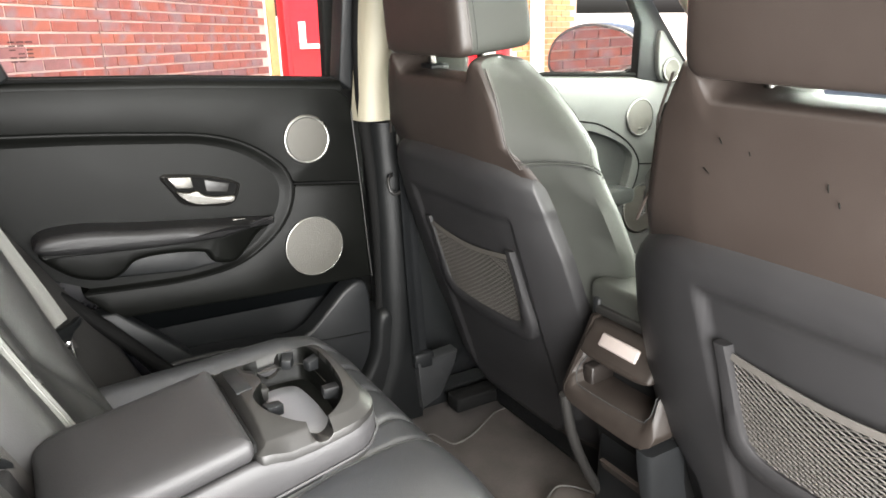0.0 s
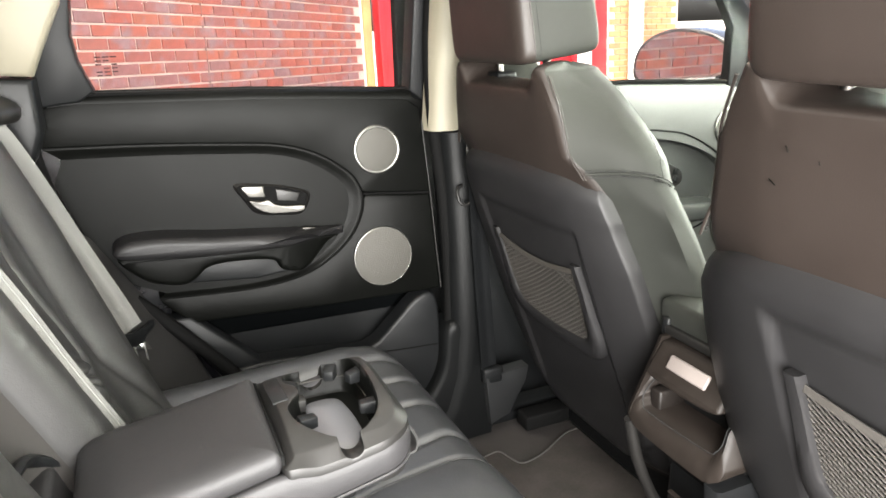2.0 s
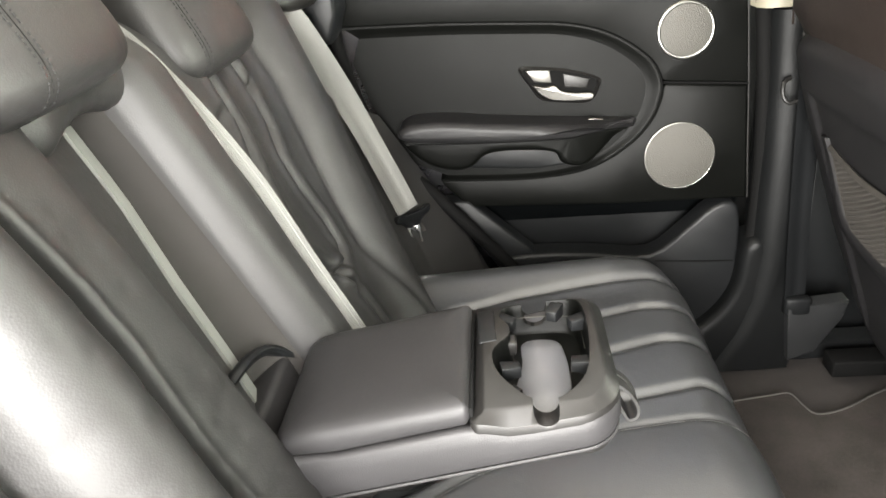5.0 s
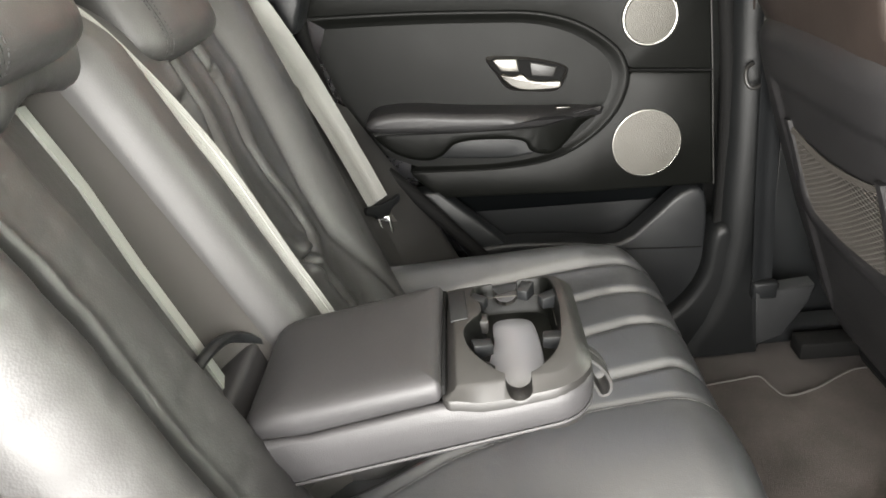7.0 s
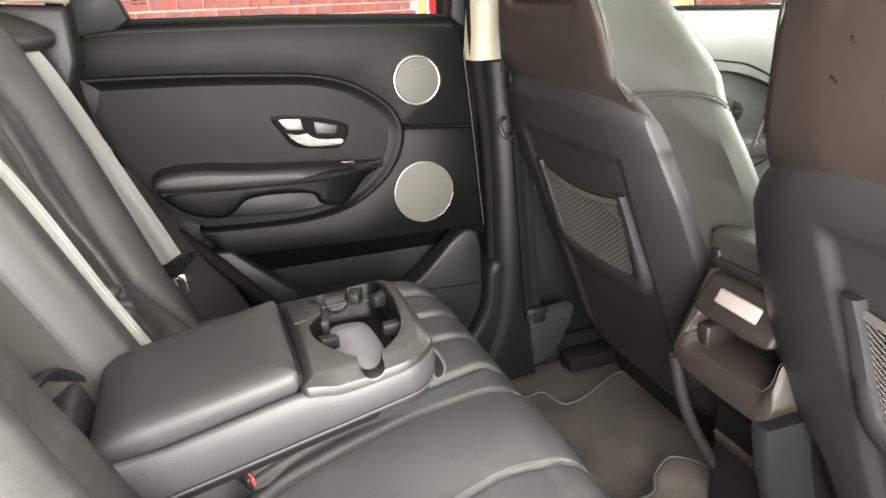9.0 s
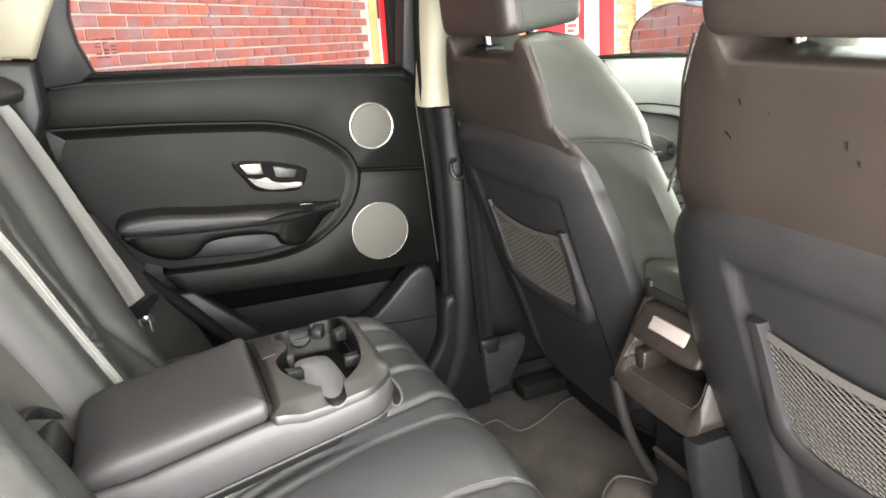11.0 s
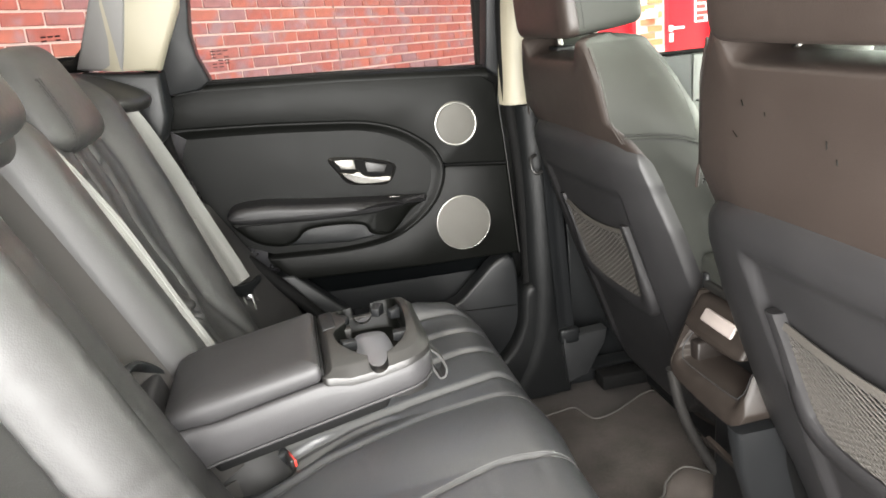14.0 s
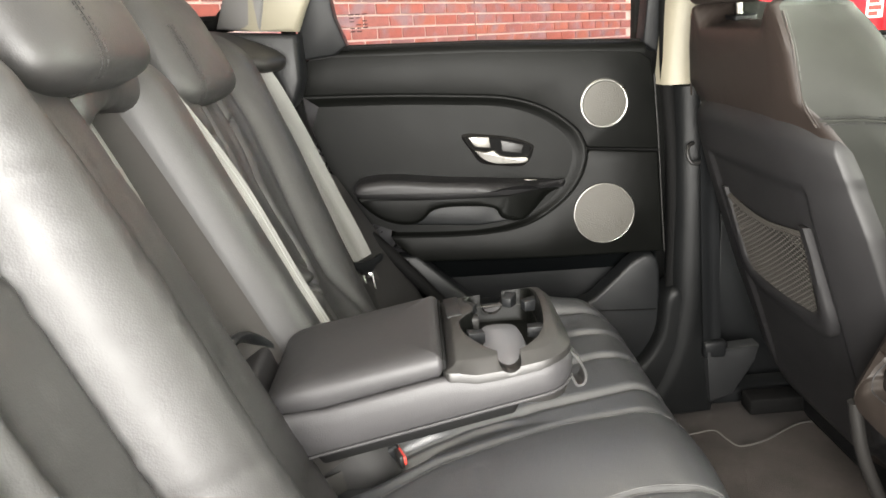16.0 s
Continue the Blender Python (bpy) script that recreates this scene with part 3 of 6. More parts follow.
part("map_pocket", prism([(p.x, p.y) for p in curve([(0.02, 0.60, 0), (0.08, 0.622, 0), (0.20, 0.618, 0), (0.30, 0.610, 0), (0.36, 0.655, 0), (0.41, 0.700, 0), (0.452, 0.700, 0), (0.458, 0.60, 0), (0.44, 0.44, 0), (0.2, 0.43, 0), (0.06, 0.5, 0)], 3, True)], on_door, 0.690, 0.735, 0.007, 3), PLASTIC, door, "moulded door pocket")
part("pocket_brace", prism([(-0.075, 0.735), (-0.03, 0.735), (0.065, 0.645), (0.10, 0.610), (0.02, 0.59)], on_door, 0.696, 0.735, 0.006, 2), PLASTIC, door)
part("pocket_joint", tube([on_door(0.31, 0.598, 0.689), on_door(0.38, 0.594, 0.689), on_door(0.45, 0.592, 0.689)], 0.0015, 5), RUBBER, door)
# glass and its frame
BELT = [(-0.157, 1.147), (0.12, 1.138), (0.36, 1.124), (0.428, 1.120)]
part("top_roll", tube([on_door(a, b - 0.0150, 0.7165) for a, b in [(-0.20, 1.146)] + BELT], 0.0162, 20), SOFT, door, "rounded top of the door trim")
part("belt_strip", join(tube([(a, 0.712, b - 0.001) for a, b in BELT], 0.0032, 8), tube([(a, 0.718, b + 0.003) for a, b in BELT], 0.0032, 8)), RUBBER, door, "black window seal")
part("belt_bright", tube([(a, 0.7135, b + 0.0025) for a, b in BELT], 0.0012, 6), SATIN, door, "thin lip of the window seal")
part("window_frame", join(prism([(-0.215, 1.130), (-0.150, 1.136), (-0.126, 1.152), (-0.142, 1.20), (-0.146, 1.24), (-0.135, 1.31), (-0.10, 1.52), (-0.16, 1.52), (-0.205, 1.27)], lambda a, b, d: (a, d - 0.22 * max(0, b - 1.15), b), 0.690, 0.74, 0.004),
                          prism([(0.425, 1.12), (0.452, 1.10), (0.458, 1.30), (0.462, 1.52), (0.432, 1.52), (0.430, 1.30)], lambda a, b, d: (a, d - 0.22 * max(0, b - 1.15), b), 0.695, 0.74, 0.003)), PLASTIC, door, "black window frame")
pane = part("pane", prism([(-0.17, 1.12), (0.45, 1.10), (0.45, 1.53), (-0.10, 1.53)], lambda a, b, d: (a, d - 0.22 * max(0, b - 1.15), b), 0.722, 0.726), GLASS, door, "clear side window glass")
pane.visible_shadow = False
gp = lambda a, b, d: (a, d - 0.22 * max(0, b - 1.15), b)
marks = [rbox(gp(-0.102 + 0.012 * (i - 1), 1.205 - 0.006 * j, 0.7205), (0.009 if j else 0.010, 0.0006, 0.0022), 0) for j in range(6) for i in range(3) if (i + j) % 4 != 3]
part("glass_print", join(*marks), PRINT, pane, "small dark maker's print on the glass")
# rubber seal round the opening
part("door_seal", tube(curve([(-0.235, 0.690, 1.30), (-0.228, 0.690, 1.15), (-0.232, 0.688, 1.06), (-0.205, 0.684, 0.93), (-0.165, 0.676, 0.84), (-0.09, 0.672, 0.76), (0.0, 0.668, 0.655), (0.08, 0.665, 0.56), (0.18, 0.66, 0.46), (0.30, 0.65, 0.42), (0.40, 0.65, 0.43), (0.466, 0.655, 0.52), (0.484, 0.665, 0.70), (0.478, 0.668, 0.9), (0.462, 0.672, 1.08), (0.458, 0.66, 1.25), (0.466, 0.60, 1.5)], 5), 0.013, 8), RUBBER, None, "thick black rubber seal round the door opening", category="trim", kind="structure")
# inner body side behind the seal
part("door_frame", rbox((-0.31, 0.70, 0.80), (0.18, 0.03, 0.66), 0.01), RUBBER, label="black body side beside the rear seat", category="trim", kind="structure")

part("pillar_core", rbox((0.485, 0.785, 0.98), (0.11, 0.03, 1.20), 0.004), RUBBER, label="black body pillar between the doors", category="trim", kind="structure")

# ---- pillars ----
bp = thing("pillar_trim", "cream upper and black lower trim of the centre pillar", "pillar trim", at=(0.5, 0.66, 0.4))
up_loops = []
for z in (1.042, 1.06, 1.15, 1.25, 1.35, 1.45, 1.56):
    k = (z - 1.04)
    x0, x1, y = 0.449 + 0.01 * k, 0.530 + 0.03 * k, 0.655 - 0.20 * k
    up_loops.append([(x0, y + 0.045, z), (x0 + 0.003, y + 0.012, z), (x0 + 0.014, y - 0.004, z), (x0 + 0.045, y - 0.008, z), (x1 - 0.01, y, z), (x1, y + 0.02, z), (x1, y + 0.05, z)])
part("upper_trim", loft(up_loops), BEIGE, bp, "cream pillar cover")
lo_loops = []
for z, dx, dw in ((0.37, -0.075, 0.02), (0.40, -0.06, 0.02), (0.45, -0.03, 0.015), (0.52, -0.005, 0.01), (0.62, 0.006, 0), (0.8, 0.008, 0), (0.95, 0.004, 0), (1.038, 0.0, 0)):
    y = 0.650 - 0.04 * (1.04 - z)
    x0, x1 = 0.470 + dx, 0.545 + dw
    lo_loops.append([(x0, y + 0.06, z), (x0 + 0.004, y + 0.014, z), (x0 + 0.018, y - 0.003, z), (x0 + 0.045, y - 0.008, z), (x1 - 0.008, y - 0.004, z), (x1, y + 0.01, z), (x1, y + 0.06, z)])
part("lower_trim", loft(lo_loops), PILLAR, bp, "black moulded lower pillar cover")
part("sill_sweep", prism([(p.x, p.y) for p in curve([(0.16, 0.365, 0), (0.16, 0.415, 0), (0.27, 0.425, 0), (0.35, 0.445, 0), (0.41, 0.485, 0), (0.447, 0.545, 0), (0.462, 0.63, 0), (0.50, 0.64, 0), (0.535, 0.56, 0), (0.552, 0.46, 0), (0.555, 0.365, 0), (0.35, 0.362, 0)], 5, True)], lambda a, b, d: (a, d - 0.05 * max(0.0, 0.60 - b), b), 0.632, 0.70, 0.018, 4), PILLAR, bp, "black foot of the pillar sweeping into the sill")
slot = part("belt_slot", rbox((0.512, 0.618, 1.215), (0.030, 0.012, 0.075), 0.006, 3), SATIN, bp)
part("belt_loop", ring((0.512, 0.608, 1.235), (0.3, -1, 0), 0.022, 0.005), PLASTIC, slot, "black belt guide loop")
fb = thing("front_seat_belt", "grey webbing seat belt hanging along the centre pillar", "seat belt", at=(0.53, 0.62, 0.45))
part("webbing", ribbon(curve([(0.514, 0.606, 1.23), (0.519, 0.610, 1.12), (0.525, 0.615, 1.0)], 5), (1, 0.3, 0), 0.042, 0.0015), WEBBING, fb, "pale grey webbing below the guide loop")
# same belt as above; shade on the lower run is put into its colour
part("lower_webbing", ribbon(curve([(0.525, 0.615, 1.0), (0.540, 0.622, 0.75), (0.556, 0.622, 0.50)], 5), (1, 0.3, 0), 0.042, 0.0015), PLASTIC, fb, "lower run of the belt, coloured darker for shade")
part("belt_stop", tube(curve([(0.503, 0.632, 0.935), (0.490, 0.622, 0.93), (0.488, 0.615, 0.912), (0.497, 0.612, 0.90), (0.512, 0.615, 0.902)], 4), 0.0035, 8), SATIN, fb, "dark belt guide hoop")
part("anchor", rbox((0.556, 0.615, 0.515), (0.045, 0.02, 0.035), 0.005), PLASTIC, fb)

rp = thing("rear_pillar_trim", "cream rear pillar trim above a black belt housing", "pillar trim", at=(-0.27, 0.62, 1.0))
part("upper_trim", prism([(-0.338, 1.196), (-0.27, 1.188), (-0.204, 1.182), (-0.185, 1.22), (-0.150, 1.285), (-0.10, 1.52), (-0.22, 1.52), (-0.275, 1.31), (-0.315, 1.23)], lambda a, b, d: (a, d - 0.25 * (b - 1.18) + 0.6 * max(0.0, -0.265 - a), b), 0.618, 0.66, 0.008, 2), BEIGE, rp, "cream pillar cover")
# the pillar's turned face, shaded by colour
part("pillar_return", prism([(-0.352, 1.196), (-0.300, 1.190), (-0.262, 1.187), (-0.232, 1.30), (-0.19, 1.52), (-0.235, 1.52), (-0.290, 1.31)], lambda a, b, d: (a, d - 0.25 * (b - 1.18) + 0.62 * (-0.255 - a) * (a < -0.255), b), 0.6060, 0.63, 0.006, 2), PILLAR_SHADE, rp, "turned side of the cream pillar cover, its shade painted grey")
part("belt_housing", prism([(-0.345, 1.190), (-0.204, 1.178), (-0.205, 1.10), (-0.222, 1.055), (-0.245, 1.055), (-0.25, 1.10), (-0.33, 1.13)], lambda a, b, d: (a, d, b), 0.612, 0.70, 0.008, 2), PLASTIC, rp, "black shoulder belt housing")
part("shoulder_ledge", pillow((-0.300, 0.572, 1.158), (0.16, 0.13, 0.034), 0.6, 0.7, 32, 14, (0, 20, -22)), SATIN, rp, "rounded black belt outlet")
# rear quarter glass and the tail
part("window_1", join(rbox((-0.75, 0.70, 1.205), (0.85, 0.03, 0.03), 0.008)), RUBBER, label="black sill of the rear quarter glass", category="window", kind="structure")
qg = part("window_2", prism([(-1.15, 1.22), (-0.335, 1.20), (-0.22, 1.52), (-1.15, 1.52)], lambda a, b, d: (a, d - 0.25 * (b - 1.2), b), 0.70, 0.704), GLASS, label="clear rear quarter glass", category="window", kind="structure")
qg.visible_shadow = False
part("glass_edge", tube([(-1.15, 0.69, 1.215), (-0.36, 0.69, 1.203), (-0.322, 0.685, 1.235), (-0.27, 0.665, 1.32), (-0.21, 0.62, 1.52)], 0.012, 8), RUBBER, None, "black rubber edge of the quarter glass", category="trim", kind="structure")
part("quarter_print", join(*[rbox((-0.400 + 0.012 * i, 0.690, 1.258 - 0.007 * j), (0.009, 0.0006, 0.003), 0) for j in range(2) for i in range(3) if (i * 2 + j) % 5 != 3]), PRINT, qg, "small dark print on the glass")
# ---- rear bench ----
bench = thing("rear_bench_seat", "black leather rear bench seat with sewn ribs", "car seat", at=(0.05, 0.0, 0.40))


def x_back(z):
    return 0.200 - 0.43 * z


SEAM_A = [(-0.20, -0.05), (-0.086, 0.008), (-0.012, 0.055), (0.07, 0.086), (0.15, 0.112), (0.24, 0.122), (0.29, 0.112), (0.60, 0.10)]
RIB_B = [(-0.10, 0.10), (0.0, 0.125), (0.13, 0.158), (0.176, 0.167), (0.269, 0.184), (0.31, 0.172), (0.6, 0.16)]
RIB_C = [(-0.10, 0.19), (0.0, 0.215), (0.157, 0.261), (0.233, 0.281), (0.31, 0.274), (0.6, 0.26)]
RIB_D = [(-0.10, 0.28), (0.0, 0.308), (0.156, 0.349), (0.224, 0.365), (0.30, 0.356), (0.6, 0.34)]
RIB_E = [(-0.12, 0.345), (-0.05, 0.395), (0.05, 0.420), (0.152, 0.432), (0.251, 0.440), (0.29, 0.43), (0.6, 0.41)]
SEAM_N = [(-0.20, -0.155), (-0.05, -0.12), (0.077, -0.074), (0.197, -0.036), (0.284, -0.043), (0.6, -0.05)]
NU, NV = 150, 380
_prof = []
for i in range(NU + 1):
    s = -0.20 + 0.82 * i / NU          # way along the cushion, over the front edge and down
    if s < 0.255:
        _prof.append((s, s, 0.0, (0, 1)))
    elif s < 0.255 + 0.085:
        a = (s - 0.255) / 0.085 * (math.pi / 2) * 0.97
        _prof.append((s, 0.255 + 0.054 * math.sin(a), -0.054 * (1 - math.cos(a)), (math.sin(a), math.cos(a))))
    else:
        _prof.append((s, 0.309 + 0.05 * (s - 0.34), -0.054 - (s - 0.34), (1, 0.05)))
_ys = np.linspace(-0.60, 0.535, NV + 1)
_ss = np.array([p[0] for p in _prof])
gs, gy = np.meshgrid(_ss, _ys, indexing="ij")
dent = np.zeros_like(gs)
for line, depth, width in ((SEAM_A, 0.003, 0.0042), (RIB_B, 0.007, 0.0065), (RIB_C, 0.007, 0.0065), (RIB_D, 0.007, 0.0065), (RIB_E, 0.007, 0.007), (SEAM_N, 0.0026, 0.0032)):
    dent -= depth * np.exp(-(polyline_distance(gs, gy, line) / width) ** 2)
# soft fullness between the ribs, raised outer bolster, hollow under the armrest
fade = np.clip((gs + 0.18) / 0.3, 0, 1)
dent += 0.020 * np.exp(-((gy - 0.475) / 0.045) ** 2) * np.clip((0.30 - gs) / 0.1, 0, 1)
dent -= 0.030 * np.clip((-0.02 - gs) / 0.18, 0, 1) * np.exp(-((gy - 0.20) / 0.10) ** 2)
dent -= 0.035 * np.clip((gy - 0.48) / 0.055, 0, 1) ** 2
dent += 0.006 * np.sin(np.clip((gy + 0.04) / 0.16, 0, 1) * math.pi) * fade
rng = np.random.RandomState(4)
for _ in range(26):      # creases in the worn leather
    ax, ay, an, ln = rng.uniform(-0.1, 0.28), rng.uniform(-0.5, 0.5), rng.uniform(-0.5, 0.5) + math.pi / 2, rng.uniform(0.02, 0.07)
    q = [(ax, ay), (ax + ln * math.cos(an) * 0.6, ay + ln * math.sin(an))]
    dent -= 0.0006 * np.exp(-(polyline_distance(gs, gy, q) / 0.008) ** 2)
dent -= 0.024 * np.clip((gy - np.interp(gs, [p[0] for p in SEAM_A], [p[1] for p in SEAM_A]) - 0.018) / 0.03, 0, 1) * np.clip((0.15 - gs) / 0.08, 0, 1) * np.clip((0.13 - gy) / 0.04, 0, 1)
front_in = 0.030 * np.clip((_ys - 0.40) / 0.13, 0, 1) ** 2


def cushion_point(u, v):
    i, j = round(u * NU), round(v * NV)
    s, x, dz, n = _prof[i]
    d = dent[i, j]
    z0 = 0.678 + 0.016 * min(max((s + 0.1) / 0.35, 0), 1)
    return (x + n[0] * d - front_in[j] * step(0.15, 0.3, s), _ys[j], z0 + dz + n[1] * d)


cush = part("cushion", sheet(cushion_point, NU, NV, (0, 0, -0.10)), CUSHION, bench, "ribbed black leather seat cushion", sharp=60)


def cushion_z(x, y):
    fi = min(max((x + 0.20) / 0.82 * NU, 0), NU - 0.001)
    fj = min(max((y + 0.60) / 1.135 * NV, 0), NV - 0.001)
    i, j = int(fi), int(fj)
    q = [[Vector(cushion_point((i + p) / NU, (j + r) / NV)) for r in (0, 1)] for p in (0, 1)]
    a, b = fi - i, fj - j
    return (q[0][0] * (1 - b) + q[0][1] * b) * (1 - a) + (q[1][0] * (1 - b) + q[1][1] * b) * a


for line, off in ((SEAM_A, -0.006), (SEAM_N, 0.0042), (SEAM_N, -0.0042)):
    pts = []
    for p in curve([(a, b, 0) for a, b in line[1:-1] + [(0.36, line[-2][1])]], 8):
        q = cushion_z(p.x, p.y + off)
        pts.append((q[0] + 0.0006, q[1], q[2] + 0.0006))
    part("stitching", stitches(pts, 0.0046, 0.0032, 0.00038), THREAD, cush, "pale stitching along the seam")
part("seat_base", rbox((0.02, -0.02, 0.50), (0.54, 1.06, 0.27), 0.02), PLASTIC, bench)


def groove(gy_, gz_, line, depth, width):
    return -depth * np.exp(-(polyline_distance(gy_, gz_, line) / width) ** 2)


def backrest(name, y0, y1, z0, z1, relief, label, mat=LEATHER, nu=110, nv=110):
    ys, zs = np.linspace(y0, y1, nu + 1), np.linspace(z0, z1, nv + 1)
    Y, Z = np.meshgrid(ys, zs, indexing="ij")
    d = relief(Y, Z)
    # round the outline over at its edges
    def f(u, v):
        i, j = round(u * nu), round(v * nv)
        x = x_back(zs[j]) + d[i, j]
        return (x, ys[i], zs[j] + 0.43 * d[i, j] * 0.4)
    return part(name, sheet(f, nu, nv, (-0.10, 0, -0.03)), mat, bench, label, sharp=60)


def left_relief(Y, Z):
    top = np.clip((Z - 1.13) / 0.07, 0, 1) ** 2
    d = 0.024 * np.exp(-((Y - 0.105) / 0.034) ** 4)                     # roll beside the armrest
    inner = 0.325 + (Z - 0.84) * 0.25
    c = (Y - (inner + 0.060)) / 0.054
    d += (0.028 + 0.010 * np.clip((Z - 0.80) / 0.2, 0, 1)) * np.exp(-np.abs(c) ** 3)   # side bolster
    d += groove(Y, Z, [(0.150, 0.7), (0.147, 1.2)], 0.010, 0.008)
    d += 0.006 * np.exp(-((Y - 0.20) / 0.04) ** 2)
    s1 = [(0.240, 1.17), (0.230, 1.104), (0.222, 1.050), (0.200, 1.016), (0.184, 0.996), (0.172, 0.950), (0.170, 0.905), (0.198, 0.868), (0.219, 0.858)]
    s2 = [(0.312, 1.17), (0.312, 1.100), (0.312, 1.066), (0.300, 1.026), (0.276, 0.993), (0.270, 0.952), (0.276, 0.903), (0.272, 0.870), (0.252, 0.857), (0.219, 0.858)]
    s3 = [(0.219, 0.858), (0.238, 0.812), (0.243, 0.772), (0.246, 0.6)]
    for s in (s1, s2, s3):
        d += groove(Y, Z, s, 0.011, 0.0050)
        d += 0.0035 * np.exp(-((polyline_distance(Y, Z, s) - 0.016) / 0.010) ** 2)      # fullness either side of a seam
    d += groove(Y, Z, [(0.304, 1.066), (0.318, 1.067), (0.330, 1.074)], 0.007, 0.005) + groove(Y, Z, [(0.206, 1.070), (0.184, 1.062), (0.174, 1.048), (0.172, 1.030)], 0.005, 0.006)
    d += groove(Y, Z, [(0.400, 1.18), (0.385, 1.06), (0.362, 0.984), (0.336, 0.90), (0.325, 0.84), (0.345, 0.74), (0.37, 0.62)], 0.006, 0.009)
    low = np.clip((0.99 - Z) / 0.08, 0, 1)
    gap = 0.446 + (Z - 0.69) * 0.36
    d -= 0.050 * np.exp(-((Y - gap) / 0.006) ** 2) * low                    # gap to the side wing
    wing = np.interp(Y - gap, [0.006, 0.03, 0.06, 0.10, 0.15, 0.24], [-0.014, -0.014, -0.012, -0.004, 0.016, 0.050])
    d = np.where(Y > gap + 0.007, d * (1 - low) + wing * low, d)
    d -= 0.05 * top + 0.05 * np.clip((Y - 0.62) / 0.03, 0, 1) ** 2 * (1 - low) + 0.03 * np.clip((Z - 0.98) / 0.1, 0, 1) * np.clip((Y - 0.53) / 0.03, 0, 1) + 0.03 * np.clip((0.075 - Y) / 0.02, 0, 1) ** 2
    rng2 = np.random.RandomState(7)
    for _ in range(20):
        a, b = rng2.uniform(0.08, 0.45), rng2.uniform(0.78, 1.12)
        d -= 0.0006 * np.exp(-(polyline_distance(Y, Z, [(a, b), (a + rng2.uniform(-0.035, 0.035), b + rng2.uniform(-0.01, 0.01))]) / 0.009) ** 2)
    return d


def right_relief(Y, Z):
    top = np.clip((Z - 1.16) / 0.06, 0, 1) ** 2
    R1 = [(-0.160, 0.70), (-0.162, 0.85), (-0.160, 0.924), (-0.149, 1.007), (-0.148, 1.05), (-0.155, 1.114), (-0.168, 1.168), (-0.18, 1.21)]
    R2 = [(-0.268, 0.70), (-0.264, 0.90), (-0.256, 1.0), (-0.246, 1.10), (-0.238, 1.21)]
    R3 = [(-0.365, 0.70), (-0.352, 0.967), (-0.350, 1.004), (-0.338, 1.045), (-0.325, 1.12), (-0.33, 1.21)]
    e1, e2 = (np.interp(Z, [p[1] for p in r], [p[0] for p in r]) for r in (R1, R2))
    c = (Y - (e1 + e2) / 2) / (0.5 * (e1 - e2))
    d = 0.046 * np.clip(1 - np.abs(c) ** 2.4, 0, 1) ** 1.35                                     # side bolster
    d += 0.014 * np.clip(1 - np.abs((Y - (e1 - 0.062) / 2) / 0.05) ** 3, 0, 1) * (Y > e1)      # roll beside the recess
    p1 = polyline_distance(Y, Z, R1)
    d += -0.012 * np.exp(-(p1 / 0.0075) ** 2) + 0.005 * np.exp(-((p1 - 0.012) / 0.007) ** 2) * (Y > e1)     # piped seam
    d += groove(Y, Z, R2, 0.012, 0.007) + 0.010 * np.exp(-(polyline_distance(Y, Z, R3) / 0.010) ** 2)
    d += groove(Y, Z, [(-0.262, 1.06), (-0.28, 1.066), (-0.31, 1.082)], 0.004, 0.005)
    d += 0.040 * np.exp(-np.abs((Y + 0.46) / 0.06) ** 3)
    d -= 0.05 * top + 0.03 * np.clip((Y + 0.078) / 0.02, 0, 1) ** 2
    rng2 = np.random.RandomState(9)
    for _ in range(80):
        a, b = rng2.uniform(-0.5, -0.09), rng2.uniform(0.78, 1.15)
        d -= 0.0009 * np.exp(-(polyline_distance(Y, Z, [(a, b), (a + rng2.uniform(0.015, 0.04), b + rng2.uniform(-0.008, 0.008))]) / 0.007) ** 2)
    return d


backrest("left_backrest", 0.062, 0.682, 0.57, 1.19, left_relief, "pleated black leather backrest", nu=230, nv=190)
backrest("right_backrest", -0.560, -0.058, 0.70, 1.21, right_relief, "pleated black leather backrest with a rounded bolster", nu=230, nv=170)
# recess that the armrest folds into
def recess_pt(u, v):
    z = 0.70 + 0.45 * v
    y0 = interp(z, [(0.70, 0.000), (0.90, 0.020), (1.10, 0.044), (1.15, 0.050)])
    return (x_back(z) - 0.058 + 0.048 * u - 0.004 * math.sin(math.pi * u), y0 + (0.066 - y0) * u, z)


part("armrest_recess", sheet(recess_pt, 24, 40, (-0.03, 0, -0.02)), FABRIC, bench, "dark cloth inside the armrest recess")


def fold_pt(u, v):
    """The inner side of the right backrest, turning in towards the recess."""
    z = 0.74 + 0.40 * v
    y0 = interp(z, [(0.74, -0.030), (0.898, -0.012), (0.967, -0.004), (1.05, 0.012), (1.14, 0.014)])
    return (x_back(z) + 0.004 - 0.040 * u ** 0.7, -0.075 + (y0 + 0.075) * u, z)


part("recess_side", sheet(fold_pt, 16, 30, (-0.02, -0.01, 0)), LEATHER, bench, "leather side of the backrest beside the recess", sharp=70)
# painted highlight strip, placed to fit the camera's view
part("recess_edge", ribbon([(x_back(z) - 0.041, interp(z, [(0.80, -0.012), (0.898, 0.003), (0.967, 0.011), (1.05, 0.026), (1.14, 0.028)]), z) for z in np.linspace(0.80, 1.115, 14)], (-0.35, 1, 0), 0.024, 0.004), EDGE_SHEEN, bench, "pale strip standing in for the sheen on the recess edge")


